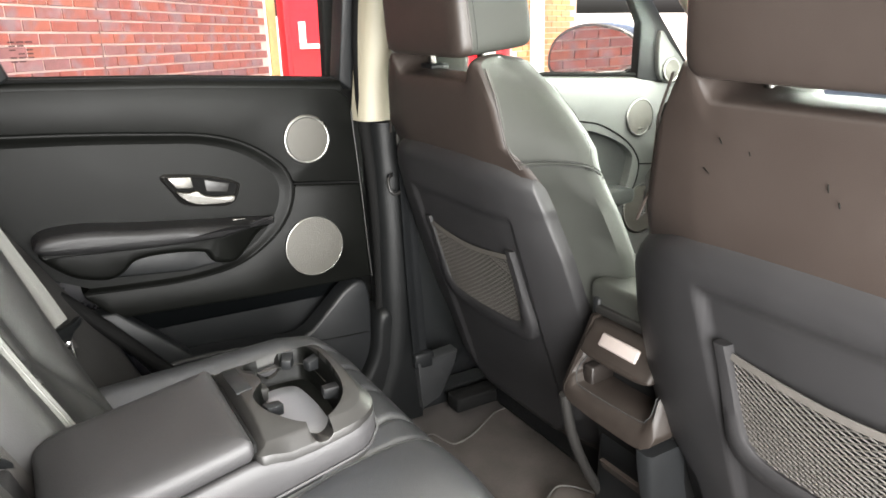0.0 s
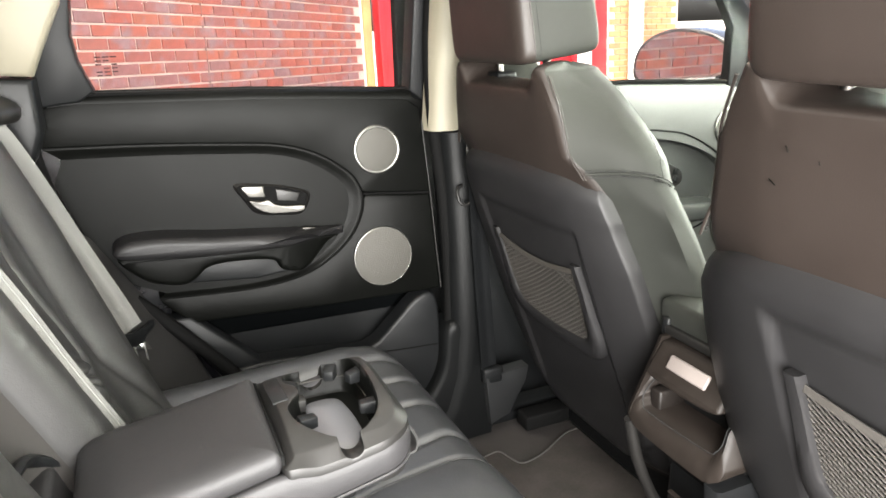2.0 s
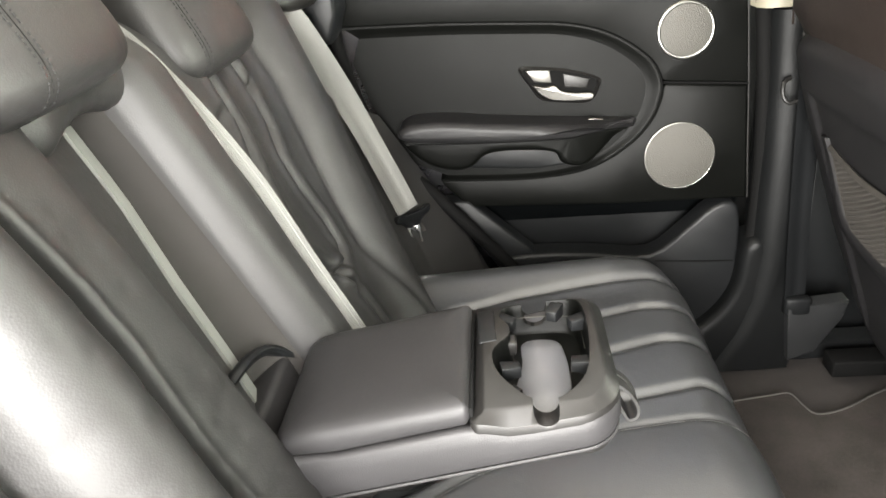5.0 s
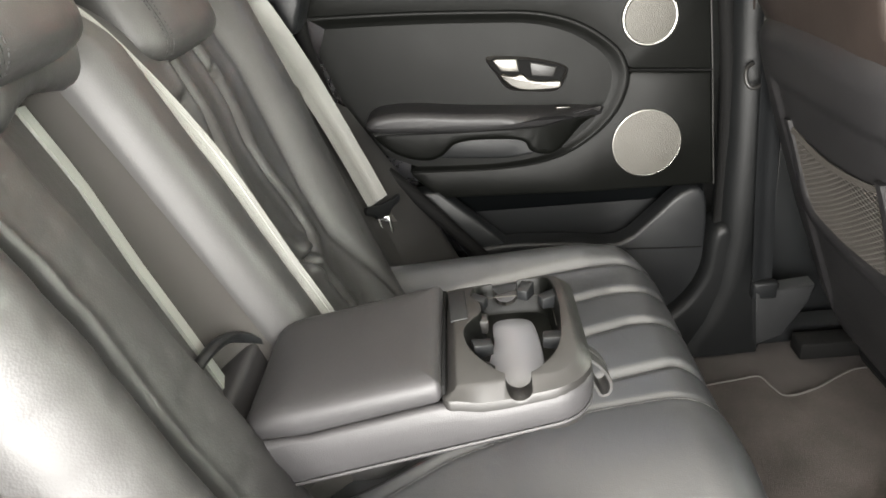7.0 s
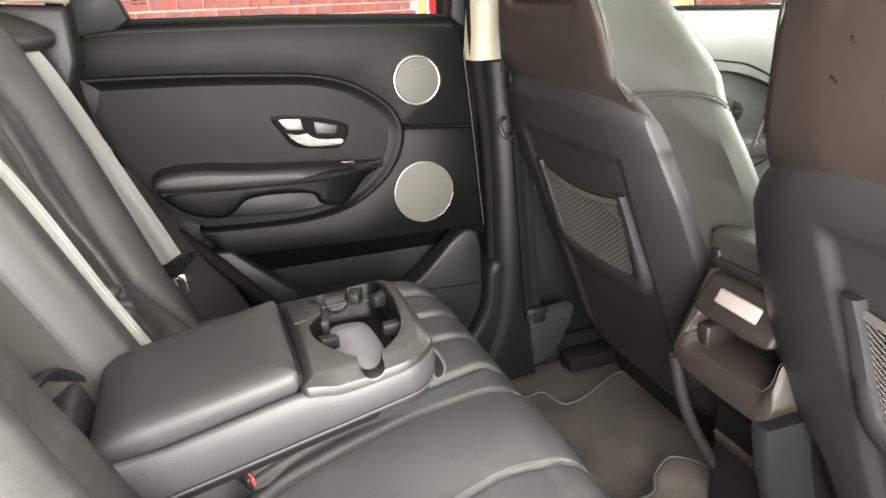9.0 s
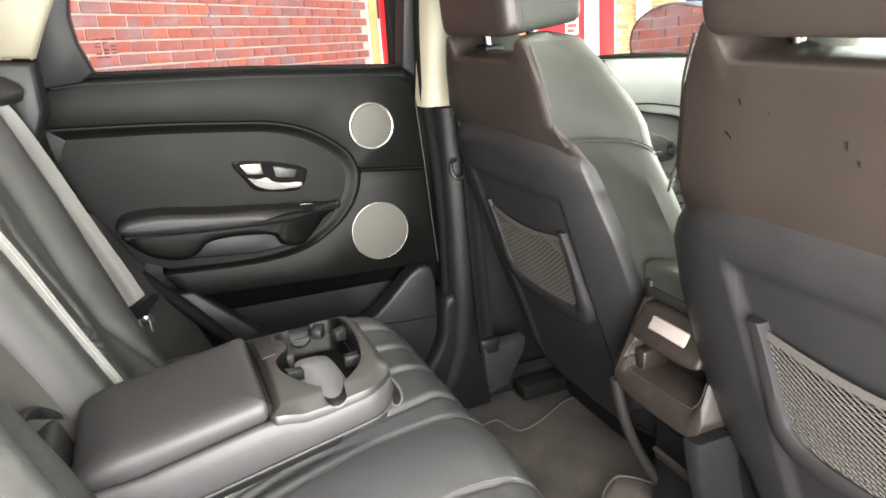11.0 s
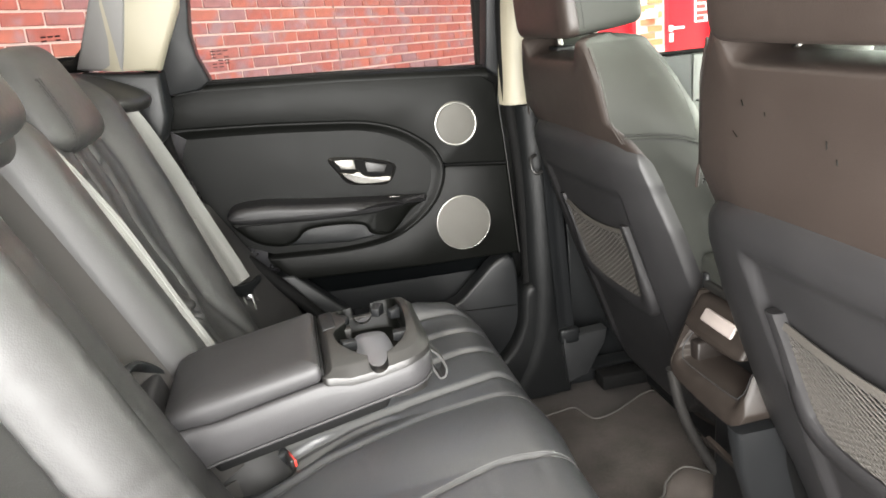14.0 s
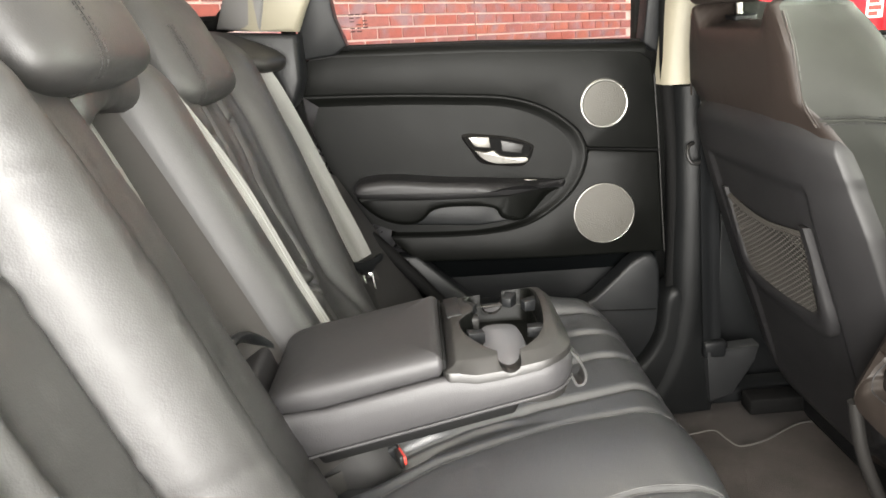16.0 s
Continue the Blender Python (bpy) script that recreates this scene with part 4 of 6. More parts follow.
def bridge_pt(u, v):
    """A leather saddle that spans the recess under the middle headrest and sinks into its arch."""
    y = -0.068 + 0.168 * u
    low = interp(y, [(-0.068, 1.108), (-0.045, 1.113), (-0.020, 1.122), (0.005, 1.127), (0.030, 1.126), (0.055, 1.120), (0.080, 1.117), (0.10, 1.122)])
    z = low + (1.215 - low) * v
    bulge = 0.017 * math.sin(math.pi * min(1.0, v * 0.9)) ** 0.5 - 0.014 * (1 - v) ** 8
    return (x_back(z) - 0.002 + bulge - 0.012 * abs(2 * u - 1) ** 8, y, z)


br_ = part("recess_bridge", sheet(bridge_pt, 36, 24, (-0.05, 0, 0)), LEATHER, bench, "leather bridge under the middle headrest")
for off in (0.0, 0.010):
    line = drape(br_, [(0, 0.090 - off - 0.012 * (k / 14 - 0.5) ** 2, 1.122 + 0.050 * k / 14) for k in range(15)], (-1, 0, -0.2), 0.0004)
    part("bridge_stitching", stitches(line, 0.0046, 0.0032, 0.0006), THREAD_DARK, br_)
part("release_strap", tube(curve([(-0.222, -0.040, 0.880), (-0.208, -0.028, 0.894), (-0.205, 0.005, 0.889), (-0.204, 0.042, 0.871), (-0.192, 0.060, 0.852), (-0.182, 0.063, 0.830)], 5), 0.0075, 10, flat=0.7), PLASTIC, bench, "black release loop behind the armrest")
part("shelf", rbox((-0.75, 0.0, 1.10), (0.80, 1.30, 0.03), 0.01), FABRIC, bench, "black parcel shelf behind the seat")


def headrest(parent, c, w, h, d, sewn, name="headrest", label="rounded black leather headrest", tilt=-20):
    def warp(p):
        t = p.z / h
        return Vector((p.x * (1.0 - 0.25 * t) + 0.012 * math.cos(math.pi * p.y / w), p.y * (1.0 - 0.10 * t), p.z))
    hr = part(name, pillow(c, (d, w, h), 0.44, 0.42, 60, 40, (0, tilt, 0), warp), LEATHER, parent, label, sharp=70)
    for y in sewn:
        line = drape(hr, [(0, c[1] + w * y * (1 - 0.10 * k / 24), c[2] - h * 0.49 + h * 1.15 * k / 24) for k in range(25)], (-1, 0, -0.2))
        part("headrest_stitching", stitches(line, 0.0044, 0.0030, 0.0006), THREAD_DARK, hr)
    line = drape(hr, [(0, c[1] + w * 0.5 * sum(sewn) * (1 - 0.10 * k / 24), c[2] - h * 0.49 + h * 1.15 * k / 24) for k in range(25)], (-1, 0, -0.2), 0.0)
    part("headrest_seam", tube(line, 0.0005, 5), RUBBER, hr)
    return hr


headrest(bench, (-0.331, 0.286, 1.160), 0.215, 0.150, 0.110, (-0.40, -0.355))
headrest(bench, (-0.330, -0.034, 1.206), 0.215, 0.145, 0.115, (-0.24, -0.195))

# ---- fold-down armrest ----
armrest = thing("fold_down_armrest", "lowered black leather armrest with two cup holders", "armrest", at=(0.0, 0.0, 0.70))


def rrect(x0, x1, y0, y1, rs, inset=0.0, n=6, m=14):
    """A rectangle with a radius for each corner, drawn in by inset; always the same count of points."""
    x0, x1, y0, y1 = x0 + inset, x1 - inset, y0 + inset, y1 - inset
    arcs = []
    for x, y, sx, sy, a0, r in ((x0, y0, 1, 1, 180, rs[0]), (x1, y0, -1, 1, 270, rs[1]), (x1, y1, -1, -1, 0, rs[2]), (x0, y1, 1, -1, 90, rs[3])):
        r = max(r - inset, 0.0008)
        arcs.append([(x + sx * r + r * math.cos(radians(a0 + 90 * k / n)), y + sy * r + r * math.sin(radians(a0 + 90 * k / n))) for k in range(n + 1)])
    out = []
    for k in range(4):
        a, b = arcs[k][-1], arcs[(k + 1) % 4][0]
        out += arcs[k] + [(a[0] + (b[0] - a[0]) * j / m, a[1] + (b[1] - a[1]) * j / m) for j in range(1, m)]
    return out


def arm_seam(x):
    """Height of the line where pad and cup holder meet the leather body."""
    return interp(x, [(-0.21, 0.838), (-0.165, 0.843), (-0.118, 0.846), (0.003, 0.8715), (0.014, 0.8712), (0.032, 0.8672), (0.055, 0.8695), (0.108, 0.8795), (0.13, 0.883)])


def arm_foot(x):
    return 0.8252 + 0.21 * x


def arm_loop(inset, f, dz, x0):
    """One level of the body: f runs from the lower piping (0) to the seam (1)."""
    return [(x, y, arm_foot(x) * (1 - f) + arm_seam(x) * f + dz) for x, y in rrect(x0, 0.1245, -0.0835, 0.0880, (0.012, 0.030, 0.030, 0.012), inset)]


body = loft([arm_loop(0.030, 0, -0.002, -0.15), arm_loop(0.006, 0, -0.002, -0.15), arm_loop(0.001, 0, 0.001, -0.152), arm_loop(-0.0004, 0.10, 0, -0.158), arm_loop(-0.0022, 0.35, 0, -0.178), arm_loop(-0.0022, 0.65, 0, -0.195),
             arm_loop(-0.0006, 0.90, 0, -0.203), arm_loop(0.0015, 1, -0.0012, -0.206), arm_loop(0.005, 1, 0.0, -0.206), arm_loop(0.010, 1, -0.002, -0.206), arm_loop(0.012, 1, -0.028, -0.206), arm_loop(0.045, 1, -0.030, -0.206)])
for v in body.verts:      # soft puckers where the leather gathers at the hinge end
    k = step(-0.09, -0.16, v.co.x) * step(-0.06, -0.08, v.co.y)
    v.co.y += 0.0035 * k * math.sin(v.co.x * 190 + v.co.z * 60)
part("armrest_body", body, LEATHER_PAD, armrest, "leather covered armrest body", sharp=60)
part("armrest_piping", tube([Vector(p) + Vector((0, -0.0006, 0)) for p in arm_loop(0.0, 0, 0.0005, -0.152)], 0.0016, 6, True), LEATHER_PAD, armrest, "piped lower edge of the armrest")
part("armrest_underside", loft([[(x, y, arm_foot(x) + dz) for x, y in rrect(-0.13, 0.075, -0.062, 0.062, (0.01,) * 4, i)] for i, dz in ((0.0, 0.004), (0.0, -0.018), (0.004, -0.026), (0.03, -0.028))]), RUBBER, armrest, "dark plastic underside of the armrest")
pad_levels = [(0.006, -0.004), (0.0015, 0.000), (0.0, 0.004), (-0.0006, 0.010), (0.0, 0.0145), (0.002, 0.0185), (0.0055, 0.0215), (0.011, 0.0234), (0.020, 0.0244), (0.034, 0.0250), (0.052, 0.0253), (0.070, 0.0254)]
pad_bm = loft([[(x, y, arm_seam(x) * (1 - min(1, dz / 0.02) * 0.6) + (0.8705 + 0.165 * x) * min(1, max(0, dz) / 0.02) * 0.6 + dz - 0.006 * step(-0.13, -0.168, x) * max(0, dz) / 0.024) if dz > 0 else (x, y, arm_seam(x) + dz)
                for x, y in rrect(-0.169, 0.0012, -0.0785, 0.0785, (0.018, 0.005, 0.005, 0.018), i)] for i, dz in pad_levels])
part("armrest_pad", pad_bm, LEATHER_PAD, armrest, "padded lid of the armrest", sharp=60)
part("hinge_flap", rbox((-0.200, -0.002, 0.800), (0.056, 0.118, 0.102), 0.008, 3, (0, -18, 0)), LEATHER_PAD, armrest, "leather flap over the armrest hinge")
part("pad_gap", rbox((0.0028, 0, 0.872), (0.004, 0.150, 0.026), 0.001, 1), RUBBER, armrest, "dark gap between lid and cup holder")


# cup holder: a solid block with a double well and a notch at either end cut out of it
def ctop(x, y):
    return 0.8935 + 0.08 * (x - 0.007) - 0.0105 * (abs(y - 0.006) / 0.072) ** 2.5


def block_loop(inset, z):
    return [(x, y, z(x, y)) for x, y in rrect(0.0048, 0.1225, -0.0810, 0.0870, (0.004, 0.030, 0.030, 0.004), inset)]


def carve(ob, cutters, bevel=0.0011):
    """Cuts the cutters out of ob, rounds the cut edges, and keeps the result as ob's mesh."""
    for c in cutters:
        mod = ob.modifiers.new("cut", "BOOLEAN")
        mod.operation, mod.object, mod.solver = "DIFFERENCE", c, "EXACT"
    bv = ob.modifiers.new("edge", "BEVEL")
    bv.width, bv.segments, bv.limit_method, bv.angle_limit = bevel * S, 2, "ANGLE", radians(40)
    bpy.context.view_layer.update()
    me = bpy.data.meshes.new_from_object(ob.evaluated_get(bpy.context.evaluated_depsgraph_get()))
    ob.modifiers.clear()
    ob.data = me
    for c in cutters:
        bpy.data.objects.remove(c)
    bm = bmesh.new()
    bm.from_mesh(me)
    for f in bm.faces:
        f.smooth = True
    for e in bm.edges:
        e.smooth = len(e.link_faces) != 2 or e.calc_face_angle(0) < radians(42)
    bm.to_mesh(me)
    bm.free()


CUP_FLOOR = 0.857
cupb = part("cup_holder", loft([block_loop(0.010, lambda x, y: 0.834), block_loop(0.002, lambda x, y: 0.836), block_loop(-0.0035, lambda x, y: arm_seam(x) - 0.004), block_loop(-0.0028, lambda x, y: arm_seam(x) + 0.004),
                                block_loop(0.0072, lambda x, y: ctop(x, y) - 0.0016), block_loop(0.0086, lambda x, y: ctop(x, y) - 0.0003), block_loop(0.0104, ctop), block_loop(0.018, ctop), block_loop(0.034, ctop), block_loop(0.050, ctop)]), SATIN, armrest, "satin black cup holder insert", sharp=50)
QX, QY = 0.068, 0.003
RIM = [(0.0745, -0.070), (0.092, -0.058), (0.102, -0.040), (0.1065, -0.005), (0.1075, 0.035), (0.1055, 0.061), (0.098, 0.0725), (0.085, 0.0755), (0.070, 0.0760), (0.050, 0.0755), (0.036, 0.073), (0.029, 0.063), (0.029, 0.045), (0.036, 0.030), (0.037, 0.014), (0.028, 0.002), (0.0215, -0.012), (0.0245, -0.034), (0.036, -0.0525), (0.053, -0.068)]
well = [(QX, QY, p.x - QX, p.y - QY) for p in curve([(a, b, 0) for a, b in RIM], 6, True)]


def cup_cutter(loops):
    return part("cutter", loft(loops), SATIN)


def well_loop(f, z):
    return [(a + c * f, b + d * f, z) for a, b, c, d in well]


def notch_loop(x0, x1, zb, y):
    r, xm = (x1 - x0) / 2, (x0 + x1) / 2
    return [(x0, y, 0.96)] + [(xm - r * math.cos(math.pi * k / 10), y, zb + r - r * math.sin(math.pi * k / 10)) for k in range(11)] + [(x1, y, 0.96)]


carve(cupb, [cup_cutter([well_loop(0.88, CUP_FLOOR), well_loop(0.92, CUP_FLOOR + 0.004), well_loop(0.96, 0.880), well_loop(1.0, 0.894), well_loop(1.03, 0.96)]),
             cup_cutter([notch_loop(0.0535, 0.0745, 0.8725, -0.12), notch_loop(0.0535, 0.0745, 0.8690, -0.03)]),
             cup_cutter([notch_loop(0.0500, 0.0745, 0.8640, 0.03), notch_loop(0.0500, 0.0745, 0.8640, 0.12)])])
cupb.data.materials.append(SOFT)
for pg in cupb.data.polygons:        # the moulded liner of the wells, coloured darker to hold their shade
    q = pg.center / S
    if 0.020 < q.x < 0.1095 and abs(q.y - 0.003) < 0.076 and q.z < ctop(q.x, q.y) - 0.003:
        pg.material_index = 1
part("cup_base", prism([(p.x, p.y) for p in curve([(0.050, -0.050, 0), (0.070, -0.056, 0), (0.086, -0.044, 0), (0.090, -0.010, 0), (0.088, 0.030, 0), (0.082, 0.050, 0), (0.062, 0.054, 0), (0.048, 0.046, 0), (0.047, 0.012, 0), (0.040, -0.026, 0)], 5, True)], lambda a, b, d: (a, b, CUP_FLOOR + d), 0.0026, -0.002, 0.001, 1), CUPBASE, cupb, "pale grey rubber base of the wells")
for qx, qy, an, zz in ((0.0375, 0.054, -25, 0.884), (0.080, 0.063, 245, 0.886), (0.0400, -0.0225, 10, 0.886), (0.0950, -0.0180, 172, 0.886), (0.0390, -0.0480, 40, 0.880), (0.0985, 0.0400, 200, 0.890)):
    tb = loft([[(-0.013, -0.0070 * w, -0.016), (-0.013, 0.0070 * w, -0.016), (-0.013, 0.0070 * w, 0.004), (-0.013, -0.0070 * w, 0.004)] if w > 1 else [(0.006, -0.0066, -0.013), (0.006, 0.0066, -0.013), (0.006, 0.0066, 0.0015), (0.006, -0.0066, 0.0015)] for w in (1.15, 1.0)])
    bmesh.ops.bevel(tb, geom=tb.edges[:], offset=0.0011, segments=2, affect="EDGES", profile=0.5)
    tb.transform(pose(qx, qy, zz, 0, 0, an) @ Matrix.Diagonal((0.9, 0.78, 0.72, 1)))
    part("cup_tab", tb, PLASTIC, cupb)
part("side_latch", rbox((0.0165, 0.029, ctop(0.0165, 0.029) + 0.0004), (0.016, 0.050, 0.0022), 0.0008, 2, (0, -7.4, 3)), PLASTIC, cupb, "latch plate beside the wells")
part("cup_divider", rbox((0.0335, 0.0175, 0.8805), (0.019, 0.015, 0.014), 0.0018, 2, (0, 6, 3)), SATIN, cupb)
part("liner_seam", tube([(a + c * 0.945, b + d * 0.945, 0.874) for a, b, c, d in well if d > 0.012], 0.0006, 5), CHROME, cupb, "thin bright joint in the wells")
part("pull_tab", ribbon(curve([(0.121, -0.006, 0.862), (0.130, -0.007, 0.857), (0.141, -0.006, 0.845), (0.149, -0.003, 0.827), (0.148, -0.002, 0.815), (0.141, -0.002, 0.813), (0.136, -0.003, 0.822), (0.130, -0.005, 0.838)], 6), (0, 1, 0), 0.024, 0.0026), LEATHER, armrest, "leather pull tab")

# ---- rear seat belts ----
cb = thing("centre_seat_belt", "grey webbing centre seat belt laid down the backrest", "seat belt", group="rear seat belts", at=(-0.15, 0.16, 0.80))
part("webbing", ribbon(curve([(-0.350, 0.140, 1.205), (-0.290, 0.136, 1.150), (-0.222, 0.146, 1.03), (-0.168, 0.142, 0.905), (-0.136, 0.138, 0.835), (-0.118, 0.137, 0.79)], 6), (0.5, 1, 0.2), 0.0185, 0.0018), WEBBING, cb)
part("belt_anchor", rbox((-0.128, 0.138, 0.786), (0.018, 0.042, 0.026), 0.005, 3, (0, -24, 0)), PLASTIC, cb, "black plastic belt anchor")
part("belt_outlet", rbox((-0.356, 0.140, 1.205), (0.03, 0.052, 0.022), 0.006, 3, (0, -30, 0)), PLASTIC, cb)
ob = thing("outer_seat_belt", "grey webbing seat belt with its tongue hanging free", "seat belt", group="rear seat belts", at=(-0.11, 0.58, 0.70))
part("webbing", ribbon(curve([(-0.272, 0.528, 1.132), (-0.250, 0.538, 1.100), (-0.202, 0.588, 0.962), (-0.152, 0.574, 0.845), (-0.126, 0.565, 0.780)], 6), (0.75, 0.60, -0.2), 0.044, 0.0018), WEBBING, ob)
tg = part("tongue", prism([(p.x, p.y) for p in curve([(-0.038, 0.010, 0), (-0.020, 0.006, 0), (0.020, 0.006, 0), (0.038, 0.012, 0), (0.040, -0.002, 0), (0.022, -0.010, 0), (0.012, -0.022, 0), (-0.010, -0.022, 0), (-0.022, -0.012, 0), (-0.040, -0.004, 0)], 3, True)], lambda a, b, d: (-0.120 + 0.60 * a + 0.15 * b + 0.62 * d, 0.566 + 0.79 * a - 0.62 * d, 0.770 - 0.10 * a + 0.98 * b + 0.3 * d), 0.008, -0.006, 0.003, 2), PLASTIC, ob, "black plastic belt tongue")
part("tongue_plate", join(tube([(-0.128, 0.553, 0.754), (-0.121, 0.556, 0.714), (-0.109, 0.570, 0.712), (-0.113, 0.569, 0.752)], 0.0028, 6), rbox((-0.120, 0.568, 0.748), (0.016, 0.016, 0.010), 0.001)), STEEL, tg, "steel latch plate")
part("lap_webbing", ribbon(curve([(-0.122, 0.568, 0.758), (-0.108, 0.584, 0.715), (-0.084, 0.594, 0.665), (-0.066, 0.596, 0.62)], 4), (0.6, 0.8, 0), 0.030, 0.0018), FABRIC, ob, "dark lap webbing")
bk = thing("belt_buckle", "black seat belt buckle with a red press button", "buckle", at=(-0.06, 0.21, 0.58))
part("buckle_body", rbox((-0.092, 0.098, 0.676), (0.060, 0.040, 0.026), 0.006, 3, (0, -6, 20)), PLASTIC, bk)
part("button_rim", rbox((-0.0615, 0.0862, 0.6795), (0.006, 0.038, 0.018), 0.002, 2, (0, -6, 20)), SATIN, bk, "grey rim round the button")
part("buckle_strap", ribbon([(-0.10, 0.085, 0.668), (-0.130, 0.060, 0.660), (-0.17, 0.02, 0.668)], (0.2, 0.3, 1), 0.040, 0.003), FABRIC, bk, "black webbing of the buckle")
part("release_button", rbox((-0.0585, 0.0852, 0.6800), (0.008, 0.032, 0.012), 0.002, 2, (0, -6, 20)), RED_PLASTIC, bk, "red release button")


# ---- front seats ----
W_REAR = [(0.48, 0.250), (0.56, 0.262), (0.70, 0.266), (0.80, 0.262), (0.895, 0.253), (0.97, 0.236), (1.03, 0.203), (1.06, 0.180), (1.13, 0.166), (1.16, 0.152), (1.19, 0.138)]
W_FRONT = [(0.48, 0.27), (0.70, 0.290), (0.90, 0.292), (0.95, 0.282), (1.02, 0.256), (1.06, 0.256), (1.103, 0.232), (1.147, 0.180), (1.19, 0.110)]


def seat_x(z):
    return 0.838 - 0.36 * z if z < 1.05 else 0.460 - 0.15 * (z - 1.05)


def seat_top(y, d=0.0):
    a = abs(y)
    return 1.152 + 0.031 * step(0.100 - 0.4 * d, 0.124 - 0.3 * d, a) - 0.03 * step(0.15, 0.26, a)


def front_seat(yc, dx, label, rise=0.0, hz=1.288, pocket=(0.0, 0.0), upright=0.0, field=0.011, narrow=0.0):
    st = thing("front_bucket_seat", label, "car seat", group="front seats", at=(0.7 + dx, yc, 0.40))

    def P(x, y, z):
        return (x + dx + upright * max(0.0, 1.05 - z), yc + y, z + rise * step(1.02, 1.15, z))

    def rear_width(z):
        return interp(z, W_REAR) - narrow * step(1.06, 0.95, z)

    loops = []
    for row_k in range(23):
        t = row_k / 22
        zz = 0.48 + (1.19 - 0.48) * t
        wf = interp(zz, W_FRONT)
        sides = []
        for wr in (interp(zz, W_REAR), rear_width(zz)):
            half = [(0.0, 0.0), (0.05, 0.0), (0.088, 0.0), (0.100, 0.0), (0.106, 0.0), (0.112, 0.0), (0.118, 0.0), (0.124, 0.0005), (max(0.128, wr * 0.92), 0.0015), (wr * 0.98, 0.004), (wr, 0.010), (wr + (wf - wr) * 0.45, 0.045), (wf - 0.004, 0.078), (wf, 0.100),
                    (wf - 0.012, 0.122), (wf * 0.80, 0.135), (wf * 0.62, 0.118), (wf * 0.45, 0.098), (0.0, 0.095)]
            push = 0.034 * step(1.045, 1.015, zz)
            half = [(y, d + push * min(1.0, y / wr) ** 4) if k < 11 else (y, max(d, 0.010 + push + 0.020 * min(k - 10, 3) * (push > 0))) for k, (y, d) in enumerate(half)]
            sides.append(half)
        lp = sides[0] + [(-a, d) for a, d in sides[1][-2:0:-1]]
        row = []
        for y, d in lp:
            z = zz if t < 0.8 else 0.48 + 0.8 * 0.71 + (t - 0.8) / 0.2 * (seat_top(y, d) - 0.010 - (0.48 + 0.8 * 0.71)) - 0.004 * (d / 0.1) * ((t - 0.8) / 0.2)
            row.append(P(seat_x(z) + d, y, z))
        loops.append(row)
    for k in (0.97, 0.90, 0.75, 0.45, 0.2, 0.0):        # the top closes over in a soft curve
        row = []
        for y, d in lp:
            dd = 0.055 + (d - 0.055) * k
            z = seat_top(y, dd) - 0.010 - 0.004 * (d / 0.1) * k + 0.013 * math.sqrt(1 - k * k)
            row.append(P(seat_x(z) + dd, y * (0.985 + 0.015 * k), z))
        loops.append(row)
    # rear face takes the brown bounce-tinted copy of the seat leather
    back = part("backrest", loft([[row[i % 36] for i in range(26, 47)] for row in loops], closed=False), LEATHER_WARM, st, "black leather backrest", sharp=50)
    bols = [part("side_bolster", loft([[row[i] for i in ii] for row in loops], closed=False), LEATHER_LIT, st, "smooth black leather side bolster, coloured as window-lit", sharp=50) for ii in (range(18, 27), range(10, 19))]
    # sewn seams on the shoulders
    for sgn, bol in zip((-1, 1), bols):
        line = [P(seat_x(z) + 0.009, sgn * (interp(z, W_REAR) - 0.0002), z) for z in np.linspace(1.03, 1.168, 14)]
        part("shoulder_piping", tube(line, 0.0015, 6), LEATHER_WARM, back)
        line = [P(seat_x(z) + 0.0125, sgn * (interp(z, W_REAR) + 0.0008), z) for z in np.linspace(1.03, 1.168, 14)]
        part("piping_stitching", stitches(line, 0.0040, 0.0030, 0.0003), THREAD, back)
        for off in (0.0, 0.0075):
            line = []
            for k in range(12):
                f = k / 11
                z = 1.040 - off + 0.012 * math.sin(math.pi * f) - 0.02 * f
                wr, wf = interp(z, W_REAR), interp(z, W_FRONT)
                q = [(wr + 0.002, 0.018), (wr + (wf - wr) * 0.45 + 0.001, 0.045), (wf - 0.0025, 0.078), (wf + 0.0015, 0.100), (wf - 0.010, 0.122)]
                g = f * 4
                i = min(int(g), 3)
                y, d = q[i][0] + (q[i + 1][0] - q[i][0]) * (g - i), q[i][1] + (q[i + 1][1] - q[i][1]) * (g - i)
                line.append(P(seat_x(z) + d, sgn * (y + 0.0008), z))
            part("shoulder_stitching", stitches(line, 0.0062, 0.0042, 0.0010), THREAD_DARK, bol)
            if off == 0.0:
                part("shoulder_seam", tube([Vector(p) + Vector((0, 0, -0.0037)) for p in line], 0.0012, 6), LEATHER_LIT, bol)
        line = [P(seat_x(z) + 0.100, sgn * (interp(z, W_FRONT) + 0.001), z) for z in np.linspace(1.03, 1.165, 14)]
        part("bolster_stitching", stitches(line, 0.0040, 0.0030, 0.0004), THREAD_DARK, bol)

    # hard shell on the back: rolled top and sides, a recessed field for the pocket, a stepped foot
    def shell_pt(u, v):
        z = 1.040 - (1.040 - 0.475) * v
        w = (rear_width(z) if u < 0.5 else interp(z, W_REAR)) + 0.005 - 0.16 * (0.09 - math.sqrt(max(0.0, 0.0081 - max(0.0, z - 0.95) ** 2)))
        zt = z - 0.007 * (1 - v) ** 6 * abs(2 * u - 1) ** 6 - 0.004 * (1 - v) * (2 * u - 1) ** 2
        y = (2 * u - 1) * w
        a = abs(2 * u - 1)
